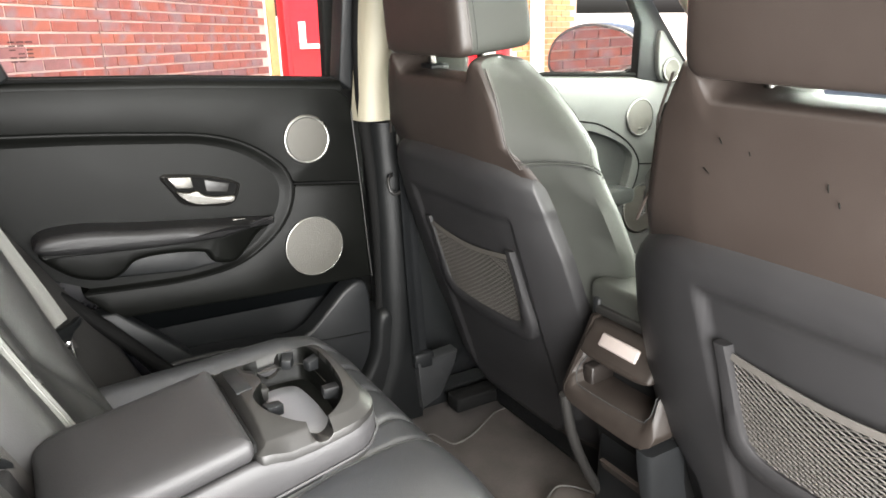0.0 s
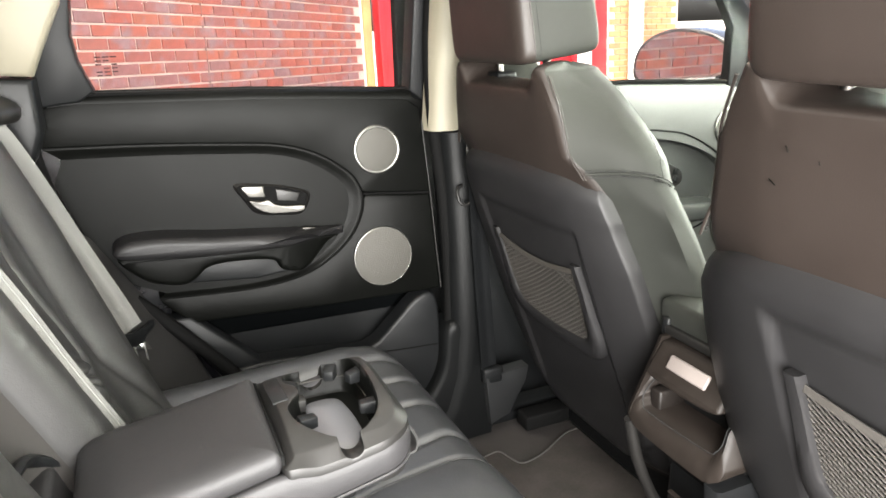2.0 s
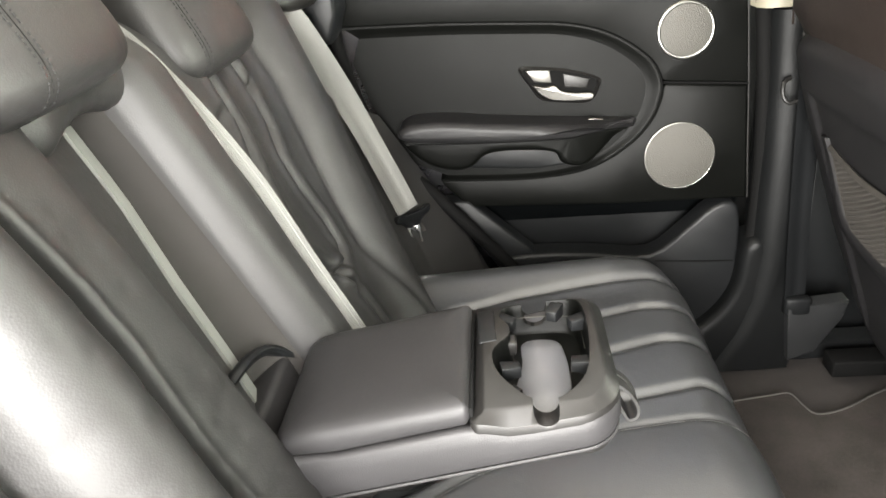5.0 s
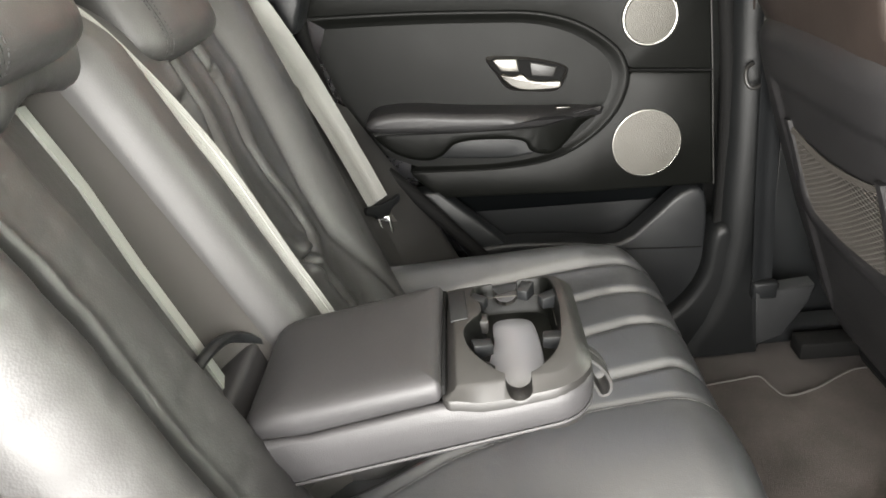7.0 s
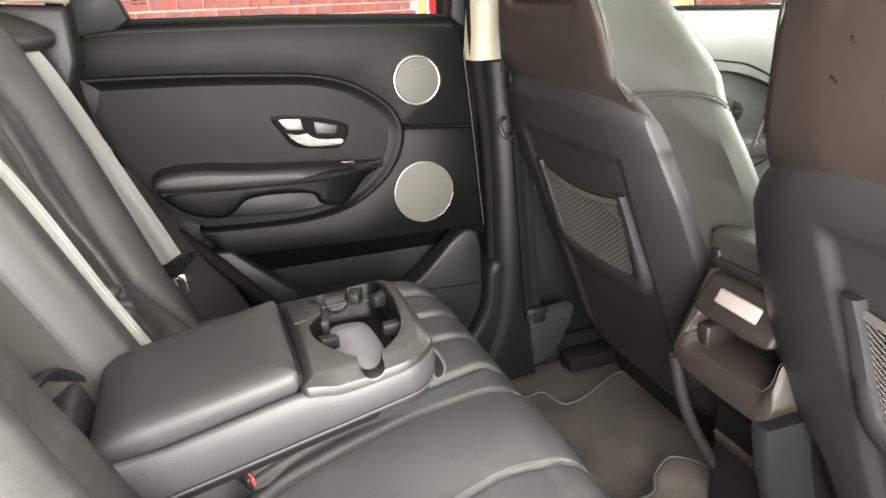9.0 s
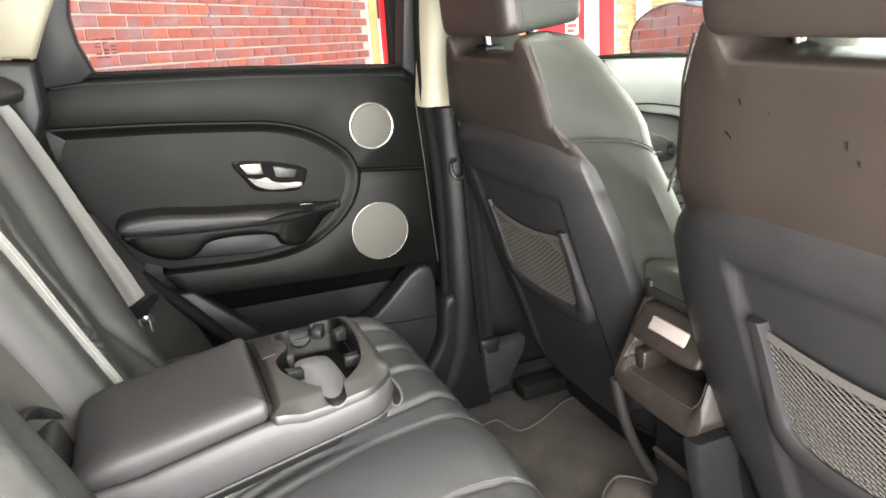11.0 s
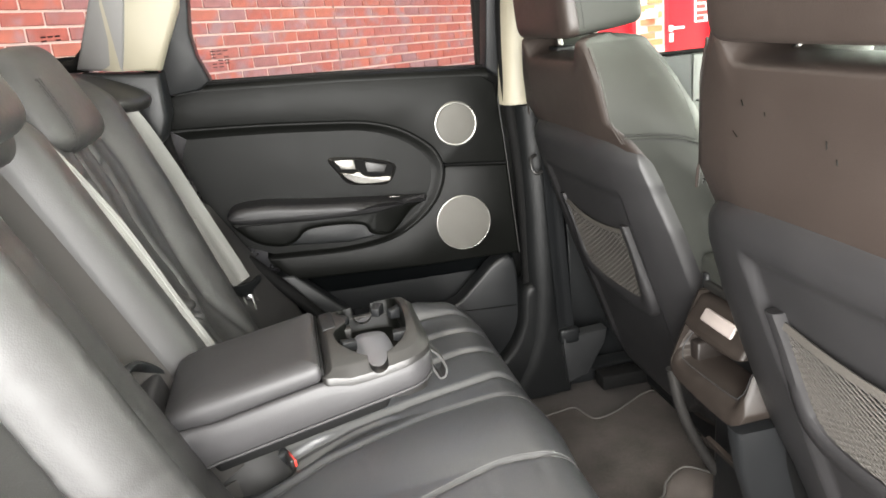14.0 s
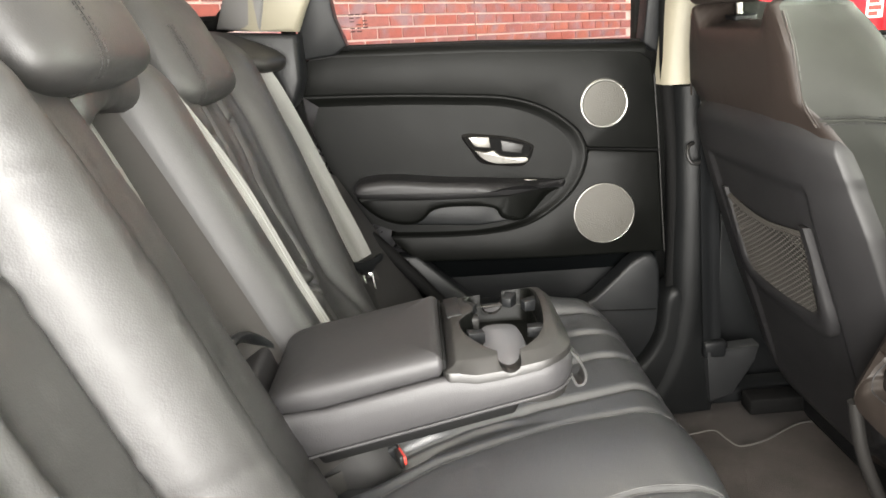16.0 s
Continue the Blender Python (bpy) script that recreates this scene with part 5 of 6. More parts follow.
        lift = 0.018 - 0.042 * a ** 4.5 - 0.026 * max(0.0, 1 - v / 0.080) ** 2 - 0.02 * max(0.0, (v - 0.93) / 0.07) ** 2
        hollow = field * step(0.153, 0.141, abs(y - pocket[0])) * step(0.155, 0.190, v - pocket[1] * -1.7) * step(0.99, 0.8, v)
        crease = interp(z, [(0.47, 0.06), (0.489, 0.105), (0.558, 0.178), (0.655, 0.192), (0.72, 0.24)])
        foot = 0.013 * step(0.0, 0.010, abs(y) - crease) * step(0.72, 0.65, z)
        return P(seat_x(zt) - lift + hollow + foot, y, zt)

    sh = part("back_shell", sheet(shell_pt, 120, 110, (0.022, 0, 0)), SHELL, st, "hard black plastic seat shell", sharp=60)

    # map pocket: a raised U-shaped frame and an elastic net
    def Q(y, z, out=0.0):
        return Vector(P(seat_x(z + pocket[1]) - 0.008 - out, y + pocket[0], z + pocket[1]))

    PW = 0.131
    u_out = [(-PW - 0.004, 0.8835), (-PW - 0.007, 0.800), (-PW - 0.010, 0.745), (-PW + 0.002, 0.716), (-PW + 0.030, 0.703), (-0.05, 0.698)]
    u_in = [(-PW + 0.012, 0.8835), (-PW + 0.014, 0.800), (-PW + 0.017, 0.762), (-PW + 0.026, 0.746), (-PW + 0.045, 0.737), (-0.05, 0.732)]
    loops = []
    for (a, b), (c, d) in zip([(p.x, p.y) for p in curve([(a, b, 0) for a, b in u_out + [(-q, r) for q, r in u_out[::-1]]], 5)], [(p.x, p.y) for p in curve([(a, b, 0) for a, b in u_in + [(-q, r) for q, r in u_in[::-1]]], 5)]):
        rise = 0.002 + field + 0.005 * step(0.86, 0.74, b)
        mx, mz = (a + c) / 2, (b + d) / 2
        loops.append([Q(a, b, -0.004), Q(a, b, rise - 0.005), Q(a + (mx - a) * 0.25, b + (mz - b) * 0.25, rise - 0.001), Q(mx, mz, rise), Q(c + (mx - c) * 0.25, d + (mz - d) * 0.25, rise - 0.001), Q(c, d, rise - 0.005), Q(c, d, -0.004)])
    part("pocket_frame", loft(loops), SHELL, sh, "raised pocket frame")

    def net_pt(y, f):
        zt = 0.868 - 0.012 * math.cos(y / 0.12 * math.pi / 2)
        zb = 0.742 - 0.008 * (1 - (y / 0.125) ** 2)
        z = zt + (zb - zt) * f
        bow = 0.008 * math.cos(y / 0.125 * math.pi / 2) * math.sin(math.pi * min(1, f * 0.6 + 0.25))
        return Q(y, z, 0.003 + bow + 0.005 * f)

    nb = bmesh.new()
    cols, rws, r = 34, 32, 0.00105
    for i in range(cols + 1):
        line = []
        for j in range(rws * 2 + 1):
            y = -0.117 + 0.234 * (i + 0.40 * (-1) ** (j // 2 + i)) / cols
            line.append(net_pt(max(-0.118, min(0.118, y)), j / (rws * 2)))
        for j in range(len(line) - 1):
            a, b = line[j], line[j + 1]
            t = (b - a).normalized()
            s1 = t.cross(Vector((1, 0, 0.36))).normalized() * r
            s2 = t.cross(s1).normalized() * r
            vs = [nb.verts.new(e + o) for e in (a, b) for o in (s1, s2, -s1, -s2)]
            for k in range(4):
                nb.faces.new((vs[k], vs[(k + 1) % 4], vs[4 + (k + 1) % 4], vs[4 + k]))
    net = part("pocket_net", nb, NET, sh, "knitted elastic pocket net")
    part("net_band", ribbon([net_pt(-0.119 + 0.238 * k / 16, 0.0) + Vector((-0.002, 0, 0.002)) for k in range(17)], (0.3, 0, 1), 0.0075, 0.0025), NET, net, "elastic top band")
    part("pocket_back", sheet(lambda u, v: net_pt(-0.117 + 0.234 * u, v) + Vector((0.006, 0, -0.003)), 12, 8, (0.003, 0, 0)), RUBBER, sh)

    # headrest on two posts
    def warp(p):
        t = p.z / 0.23
        return Vector((p.x * (1 - 0.15 * t), p.y * (1.0 - 0.06 * t + 0.10 * (p.x / 0.06)), p.z))
    hr = part("headrest", pillow(P(0.476, 0.006, hz), (0.118, 0.256, 0.235), 0.16, 0.20, 56, 40, (0, -8, 0), warp), LEATHER_WARM, st, "thick black leather headrest", sharp=70)
    # side and front faces take the window-lit leather colour
    hr.data.materials.append(LEATHER_LIT)
    for pg in hr.data.polygons:
        q = pg.center / S
        if q.x > 0.438 + dx + 0.14 * (hz - q.z):
            pg.material_index = 1
    for sg in (-1, 1):
        line = drape(hr, [P(0.452 + 0.14 * (hz - z) - 0.016, sg * 0.4, z) for z in np.linspace(hz - 0.11, hz + 0.11, 16)], (0, -sg, 0), 0.0)
        part("headrest_seam", tube(line, 0.0012, 6), LEATHER_WARM, hr)
        line = drape(hr, [P(0.460 + 0.14 * (hz - z) - 0.016, sg * 0.4, z) for z in np.linspace(hz - 0.11, hz + 0.11, 16)], (0, -sg, 0), 0.0008)
        part("headrest_stitching", stitches(line, 0.0058, 0.0042, 0.0006), THREAD_DARK, hr)
    for s in (-1, 1):
        part("headrest_post", tube([P(0.500, 0.075 * s, 1.12), P(0.490, 0.075 * s, 1.20)], 0.0065, 10), CHROME, st, "steel headrest post")
        part("post_collar", rbox(P(0.498, 0.075 * s, 1.148), (0.035, 0.045, 0.012), 0.004), PLASTIC, st)
    part("seat_cushion", pillow(P(0.95, 0, 0.56), (0.50, 0.54, 0.20), 0.4, 0.3, 36, 20, (0, -6, 0)), LEATHER, st, "black leather seat cushion")
    part("seat_frame", rbox(P(0.90, 0, 0.435), (0.36, 0.40, 0.12), 0.02), PLASTIC, st)
    return st


front_seat(0.377, 0.0, "black leather front seat with a net pocket on its back", hz=1.294, pocket=(-0.010, 0.0), field=0.007, narrow=0.030)
right_seat = front_seat(-0.300, -0.048, "black leather front seat, scuffed on its back, with a net pocket", 0.022, hz=1.297, pocket=(-0.032, 0.038), upright=0.055)
for y, z, ln, an in ((-0.316, 1.112, 0.016, 80), (-0.326, 1.100, 0.012, 75), (-0.215, 1.135, 0.014, 60), (-0.200, 1.105, 0.020, 35), (-0.245, 1.128, 0.008, 70)):
    part("scuff", rbox((seat_x(z) - 0.0481, y, z), (0.0006, ln * 0.42, 0.0012), 0.0002, 1, (an, 0, 0)), SOFT, right_seat, "dark scuff on the leather")

# ---- centre console ----
YC = 0.021
con = thing("centre_console", "dark console end with open tray, lamp and armrest lid", "console", at=(0.6, YC, 0.37))
# the lid's bright top is coloured in, with the window-lit leather
lid = part("console_lid", rbox((0.712, YC + 0.006, 0.846), (0.28, 0.186, 0.044), 0.010, 3, (0, -2, 0)), LEATHER_LIT, con, "leather covered console lid")
part("lid_lip", rbox((0.590, YC + 0.003, 0.823), (0.050, 0.150, 0.014), 0.004, 2), SATIN, lid)
part("lid_hinge", rbox((0.578, YC + 0.079, 0.826), (0.022, 0.014, 0.028), 0.004, 2), PLASTIC, lid)
part("console_core", rbox((0.74, YC, 0.60), (0.30, 0.160, 0.44), 0.012), PLASTIC, con)
face = part("lamp_panel", prism([(p.x, p.y) for p in curve([(-0.056, 0.814, 0), (0.0, 0.816, 0), (0.062, 0.814, 0), (0.068, 0.806, 0), (0.070, 0.780, 0), (0.064, 0.768, 0), (0.0, 0.765, 0), (-0.060, 0.768, 0), (-0.068, 0.780, 0), (-0.064, 0.806, 0)], 4, True)], lambda a, b, d: (0.540 + d + 0.60 * (b - 0.79), YC + a, b), 0.0, 0.06, 0.007, 3), CONSOLE_TRIM, con, "brown satin panel round the lamp")
part("lamp_lens", rbox((0.5428, 0.0225, 0.7955), (0.006, 0.073, 0.0205), 0.0028, 2, (0, 31, 0)), LENSLAMP, face, "frosted white courtesy lamp lens")


def con_pl(dd):
    return lambda a, b: (0.552 + dd - 0.50 * max(0.0, 0.775 - b), YC + a, b)


trim_o = [(p.x, p.y) for p in curve([(-0.070, 0.775, 0), (0.066, 0.775, 0), (0.078, 0.750, 0), (0.090, 0.712, 0), (0.084, 0.695, 0), (0.05, 0.686, 0), (-0.06, 0.684, 0), (-0.084, 0.690, 0), (-0.092, 0.702, 0), (-0.086, 0.745, 0)], 5, True)]
trim_i = [(p.x, p.y) for p in curve([(-0.064, 0.766, 0), (0.058, 0.766, 0), (0.068, 0.752, 0), (0.074, 0.732, 0), (0.068, 0.720, 0), (0.05, 0.714, 0), (-0.055, 0.716, 0), (-0.070, 0.722, 0), (-0.074, 0.732, 0), (-0.072, 0.748, 0)], 5, True)]
mid_t = [((a + c) / 2, (b + d) / 2) for (a, b), (c, d) in zip(trim_o, trim_i)]
tr = part("tray_surround", loft([[(0.62, YC + a * 0.96, b) for a, b in trim_o], [con_pl(0.006)(a, b) for a, b in trim_o], [con_pl(0.0)(a, b) for a, b in mid_t], [con_pl(0.005)(a, b) for a, b in trim_i], [(0.62, YC + a, b) for a, b in trim_i]], False), CONSOLE_TRIM, con, "brown satin frame round the open tray", sharp=60)
part("tray_floor", rbox((0.560, YC, 0.699), (0.076, 0.150, 0.006), 0.002, 2, (0, 4, 0)), TRAY, tr, "dusty brown tray floor")
part("tray_step", rbox((0.572, YC + 0.062, 0.722), (0.06, 0.020, 0.040), 0.004, 2, (0, 0, 4)), TRAY, tr, "moulded side of the tray")
for k in range(7):
    a_, b_ = random.uniform(-0.055, 0.05), random.uniform(0.525, 0.585)
    part("dust_speck", rbox((b_, YC + a_, 0.7026 - 0.07 * (b_ - 0.556)), (0.0012, 0.0016, 0.0008), 0), LENSLAMP, tr, "pale crumb in the tray")
part("tray_cheek", loft([[(x0, YC + y0, z), (x0 + 0.003, YC + y0 + 0.007, z), (x0 + 0.02, YC + y0 + 0.009, z), (0.60, YC + y0 + 0.007, z), (0.60, YC + y0, z)] for x0, y0, z in ((0.552, 0.066, 0.818), (0.541, 0.068, 0.790), (0.534, 0.072, 0.765), (0.526, 0.078, 0.735), (0.518, 0.083, 0.706), (0.517, 0.081, 0.692))]), CONSOLE_TRIM, tr, "brown satin side of the tray")
part("tray_liner_edge", tube([Vector(con_pl(0.0045)(a, b)) for a, b in trim_i], 0.0009, 6, True), RAIL_GREY, tr, "thin lighter edge of the tray")
part("tray_wall", rbox((0.594, YC, 0.735), (0.01, 0.165, 0.08), 0.002), RUBBER, tr)
part("lower_frame", tube(curve([(0.520, YC + 0.084, 0.690), (0.532, YC + 0.081, 0.630), (0.552, YC + 0.078, 0.575), (0.580, YC + 0.074, 0.520), (0.630, YC + 0.066, 0.440), (0.655, YC + 0.06, 0.39)], 5), 0.009, 8), SATIN, con)
part("lower_frame", loft([[(x, YC + y0, z), (x - 0.006, YC + y0 + 0.006, z), (x - 0.006, YC + y1 - 0.004, z), (x + 0.004, YC + y1, z), (x + 0.06, YC + y1 - 0.01, z), (x + 0.06, YC + y0, z)] for x, y0, y1, z in ((0.515, -0.100, -0.072, 0.686), (0.517, -0.100, -0.072, 0.67), (0.526, -0.098, -0.074, 0.62), (0.545, -0.096, -0.074, 0.56), (0.575, -0.092, -0.07, 0.48), (0.605, -0.09, -0.066, 0.39))]), PLASTIC, con)
# solid black block takes the place of the bin's shaded hollow
part("lower_bin", prism([(0.545, 0.690), (0.625, 0.42), (0.65, 0.42), (0.65, 0.690)], lambda a, b, d: (a + 0.02, d, b), YC - 0.085, YC + 0.078), RUBBER, con, "black block standing in for the shaded inside of the bin")
part("bin_lip", prism([(0.540, 0.602), (0.546, 0.604), (0.554, 0.588), (0.548, 0.585)], lambda a, b, d: (a, d, b), YC - 0.085, YC + 0.020, 0.002), CONSOLE_TRIM, con, "brown plastic bin lip")

# ---- floor things ----
mat_ = thing("floor_mat", "dark brown carpet floor mat with a grey bound edge", "floor mat", at=(0.45, 0.3, 0.364))
MATP = [(0.31, 0.20), (0.30, 0.50), (0.36, 0.515), (0.443, 0.528), (0.492, 0.536), (0.534, 0.541), (0.546, 0.507), (0.561, 0.482), (0.613, 0.494), (0.678, 0.529), (0.712, 0.543), (0.744, 0.537), (0.76, 0.48), (0.76, 0.18), (0.52, 0.15)]
mp = [(p.x, p.y) for p in curve([(a, b, 0) for a, b in MATP], 5, True)]
part("mat_body", prism(mp, lambda a, b, d: (a, b, d), 0.372, 0.3635, 0.003), MAT_CARPET, mat_)
part("mat_binding", tube([(a, b, 0.372) for a, b in mp], 0.0022, 6, True), PIPING, mat_, "grey sewn binding")
mat2 = thing("tunnel_mat", "grey brown carpet mat over the centre tunnel with a bound edge", "floor mat", at=(0.45, 0.0, 0.37))
mp2 = [(p.x, p.y) for p in curve([(0.36, 0.12, 0), (0.46, 0.135, 0), (0.524, 0.140, 0), (0.552, 0.174, 0), (0.588, 0.199, 0), (0.612, 0.200, 0), (0.640, 0.168, 0), (0.66, 0.10, 0), (0.62, 0.0, 0), (0.56, -0.20, 0), (0.54, -0.30, 0), (0.34, -0.30, 0), (0.335, 0.0, 0)], 5, True)]
part("mat_body", prism(mp2, lambda a, b, d: (a, b, d), 0.428, 0.362, 0.010, 3), TUNNEL_CARPET, mat2)
part("mat_binding", tube([(a, b, 0.426) for a, b in mp2], 0.002, 6, True), PIPING, mat2)
part("sill_trim", join(prism([(0.30, 0.40), (0.46, 0.40), (0.52, 0.40), (0.95, 0.40), (0.95, 0.362), (0.30, 0.362)], lambda a, b, d: (a, d, b), 0.648, 0.70, 0.01)), PLASTIC, None, "black plastic sill trim along the floor", category="trim", kind="structure")
rail = thing("seat_rail", "black steel seat rail with a plastic end cover", "seat rail", at=(0.6, 0.58, 0.365))
part("end_cover", prism([(0.538, 0.514), (0.660, 0.504), (0.652, 0.470), (0.604, 0.404), (0.550, 0.396)], lambda a, b, d: (a, d + 0.25 * (a - 0.55), b), 0.606, 0.640, 0.004, 2), RAIL_GREY, rail, "grey satin end cover")
part("cover_cap", rbox((0.564, 0.616, 0.524), (0.034, 0.02, 0.012), 0.003, 2), RUBBER, rail)
part("rail", rbox((0.700, 0.585, 0.402), (0.17, 0.046, 0.034), 0.004), RUBBER, rail)

# ---- front left door, seen between the seats ----
fd = thing("front_door", "closed front car door with speakers, its black trim coloured as lit grey", "car door", at=(1.0, 0.74, 0.45))
pl = lambda a, b, d: (a, d, b)
# one door trim in two colours: dark for the shaded half, grey for lit
part("rear_panel", prism([(0.60, 1.10), (0.93, 1.098), (0.93, 0.33), (0.62, 0.33)], pl, 0.738, 0.78, 0.003, 2), PLASTIC, fd, "black door trim behind the seat, kept dark as the shaded half")
fpanel = part("door_panel", prism([(0.93, 1.0985), (0.976, 1.098), (1.30, 1.080), (1.46, 1.075), (1.46, 0.45), (0.93, 0.45)], pl, 0.735, 0.78, 0.010, 2), TRIM_LIT, fd)
fi = [(p.x, p.y) for p in curve([(0.945, 0.966, 0), (1.083, 0.961, 0), (1.166, 0.942, 0), (1.239, 0.910, 0), (1.276, 0.880, 0), (1.278, 0.845, 0), (1.258, 0.785, 0), (1.20, 0.752, 0), (1.08, 0.745, 0), (0.945, 0.75, 0)], 5, True)]
carve(fpanel, [part("cutter", prism(fi, pl, 0.70, 0.762), TRIM_LIT)], 0.004)
part("inset_panel", prism(fi, pl, 0.7605, 0.772), TRIM_DIM, fd, "recessed inset of the door, coloured as less brightly lit")
part("crease_seam", tube([(p.x, 0.7346, p.y) for p in curve([(0.94, 0.992, 0), (1.05, 0.987, 0), (1.10, 0.980, 0), (1.15, 0.970, 0), (1.211, 0.943, 0), (1.265, 0.908, 0), (1.300, 0.866, 0), (1.305, 0.827, 0), (1.288, 0.781, 0), (1.249, 0.747, 0), (1.19, 0.724, 0), (1.05, 0.712, 0)], 5)], 0.0022, 6), RUBBER, fd, "dark seam round the inset")
part("panel_gap", tube([(1.305, 0.7346, 0.850), (1.45, 0.7346, 0.838)], 0.0018, 6), RUBBER, fd)
part("door_armrest", pillow((1.095, 0.728, 0.783), (0.33, 0.085, 0.046), 0.35, 0.25, 32, 14, (0, 2, 0)), TRIM_DIM, fd, "padded armrest of the front door")
hb_o = [(p.x, p.y) for p in curve([(1.030, 0.915, 0), (1.097, 0.907, 0), (1.130, 0.894, 0), (1.168, 0.868, 0), (1.158, 0.838, 0), (1.102, 0.834, 0), (1.050, 0.842, 0)], 4, True)]
hb = part("handle_bezel", prism(hb_o, pl, 0.752, 0.763, 0.003, 2), SATIN, fd, "satin black bezel of the door handle")
part("lever", prism([(1.045, 0.866), (1.115, 0.862), (1.118, 0.850), (1.06, 0.848)], pl, 0.742, 0.754, 0.003, 2), RING, hb, "chrome door lever")
for k in range(2):
    part("lock_button", rbox((1.146, 0.7505, 0.876 - 0.020 * k), (0.016, 0.005, 0.015), 0.002, 2, (0, 18, 0)), PLASTIC, hb)
sp_ = speaker(fd, 1.293, 0.977, 0.046, 0.733, place=pl, name="speaker", label="pale lit speaker grille in the front door")
part("speaker_badge", rbox((1.293, 0.7255, 0.948), (0.022, 0.002, 0.006), 0.001, 1), CHROME, sp_, "small plain badge bar")
speaker(fd, 1.325, 0.722, 0.066, 0.733, place=pl, name="speaker", label="large speaker grille low in the front door")
part("window_frame", join(prism([(1.275, 1.078), (1.355, 1.058), (1.50, 1.07), (1.28, 1.30), (1.20, 1.40), (1.16, 1.40), (1.275, 1.215)], pl, 0.735, 0.76, 0.004), prism([(0.545, 1.07), (0.58, 1.07), (0.58, 1.5), (0.545, 1.5)], pl, 0.70, 0.75, 0.003)), PLASTIC, fd, "black mirror sail and window frame")
part("sail_trim", prism([(p.x, p.y) for p in curve([(1.338, 1.195, 0), (1.335, 1.120, 0), (1.352, 1.072, 0), (1.400, 1.062, 0), (1.440, 1.075, 0), (1.430, 1.115, 0), (1.375, 1.165, 0)], 4, True)], pl, 0.722, 0.740, 0.004, 2), TRIM_LIT, fd, "grey cover of the mirror sail")
speaker(fd, 1.382, 1.096, 0.028, 0.7195, name="tweeter", label="small round tweeter grille", place=pl)
part("belt_strip", tube([(0.60, 0.744, 1.105), (0.976, 0.744, 1.103), (1.30, 0.744, 1.086), (1.38, 0.744, 1.084)], 0.005, 8), RUBBER, fd)
fp = part("pane", prism([(0.56, 1.09), (1.40, 1.07), (1.18, 1.38), (0.58, 1.45)], lambda a, b, d: (a, d - 0.25 * max(0, b - 1.1), b), 0.752, 0.756), GLASS, fd, "clear front side glass")
fp.visible_shadow = False
part("front_pillar", tube([(1.62, 0.70, 1.08), (1.40, 0.66, 1.25), (1.15, 0.60, 1.43), (0.95, 0.56, 1.53)], 0.035, 10), BEIGE, None, "cream windscreen pillar trim", category="trim", kind="structure")
part("front_pillar_right", tube([(1.62, -0.70, 1.08), (1.40, -0.66, 1.25), (1.15, -0.60, 1.43), (0.95, -0.56, 1.53)], 0.035, 10), BEIGE, None, "cream windscreen pillar trim", category="trim", kind="structure")

wm = thing("wing_mirror", "black car wing mirror reflecting the brick wall", "wing mirror", at=(1.35, 0.9, 1.08))
MIR = [(1.150, 1.125), (1.175, 1.172), (1.24, 1.203), (1.33, 1.214), (1.44, 1.195), (1.505, 1.15), (1.505, 1.085), (1.40, 1.066), (1.24, 1.068), (1.165, 1.083)]


def mirror_plane(w, z, d):
    return (1.28 - 0.30 * w + 0.95 * d, 0.92 + 0.95 * w + 0.30 * d, z)


mo = []
for p in curve([(a, b, 0) for a, b in MIR], 4, True):
    w = 0.146 - (p.x - 1.148) * 0.826
    mo.append((w, 1.244 + (p.y - 1.244) * (1.54 + 0.95 * w) / 1.57))
mc = part("mirror_case", prism(mo, mirror_plane, 0.0, 0.09, 0.004), BODY, wm, "gloss black mirror case")
part("mirror_face", prism([(-0.004 + (a + 0.004) * 0.93, 1.135 + (b - 1.135) * 0.88) for a, b in mo], mirror_plane, -0.0015, 0.005), MIRROR, mc, "mirror glass")
part("mirror_arm", rbox((1.40, 0.80, 1.085), (0.10, 0.16, 0.04), 0.012), BODY, wm)

# ---- dashboard far ahead ----
da = thing("dashboard", "dark dashboard with round chrome vents under the windscreen", "dashboard", at=(1.5, 0, 0.5))
part("dash_top", pillow((1.52, 0.0, 0.90), (0.50, 1.36, 0.32), 0.5, 0.25, 36, 18), SOFT, da)
part("dash_front", rbox((1.46, 0.0, 0.70), (0.2, 1.34, 0.4), 0.04, 3), PLASTIC, da)
for y in (0.60, -0.05, -0.60):
    v = part("air_vent", disc((1.285, y, 0.985), (-1, 0, 0.2), 0.042, 0.02), SATIN, da)
    part("vent_ring", ring((1.266, y, 0.989), (-1, 0, 0.2), 0.043, 0.006), CHROME, v, "chrome vent ring")
sw_ = thing("steering_wheel", "black leather steering wheel", "steering wheel", at=(1.18, -0.318, 0.9))
part("rim", ring((1.17, -0.318, 0.93), (-1, 0, 0.45), 0.17, 0.015, 48, 1.0), LEATHER_WARM, sw_)
part("hub", pillow((1.20, -0.318, 0.92), (0.06, 0.17, 0.12), 0.5, 0.5, 24, 14, (0, -24, 0)), PLASTIC, sw_)
ws = part("windscreen", sheet(lambda u, v: (1.78 - 0.80 * v, -0.68 + 1.36 * u, 1.02 + 0.50 * v), 4, 4, (0.004, 0, 0.004)), GLASS, None, "clear windscreen glass", category="window", kind="structure")
ws.visible_shadow = False
part("bonnet", pillow((2.25, 0, 0.86), (1.2, 1.5, 0.30), 0.4, 0.25, 36, 18), BODY, None, "black car bonnet beyond the windscreen", category="car body", kind="structure")

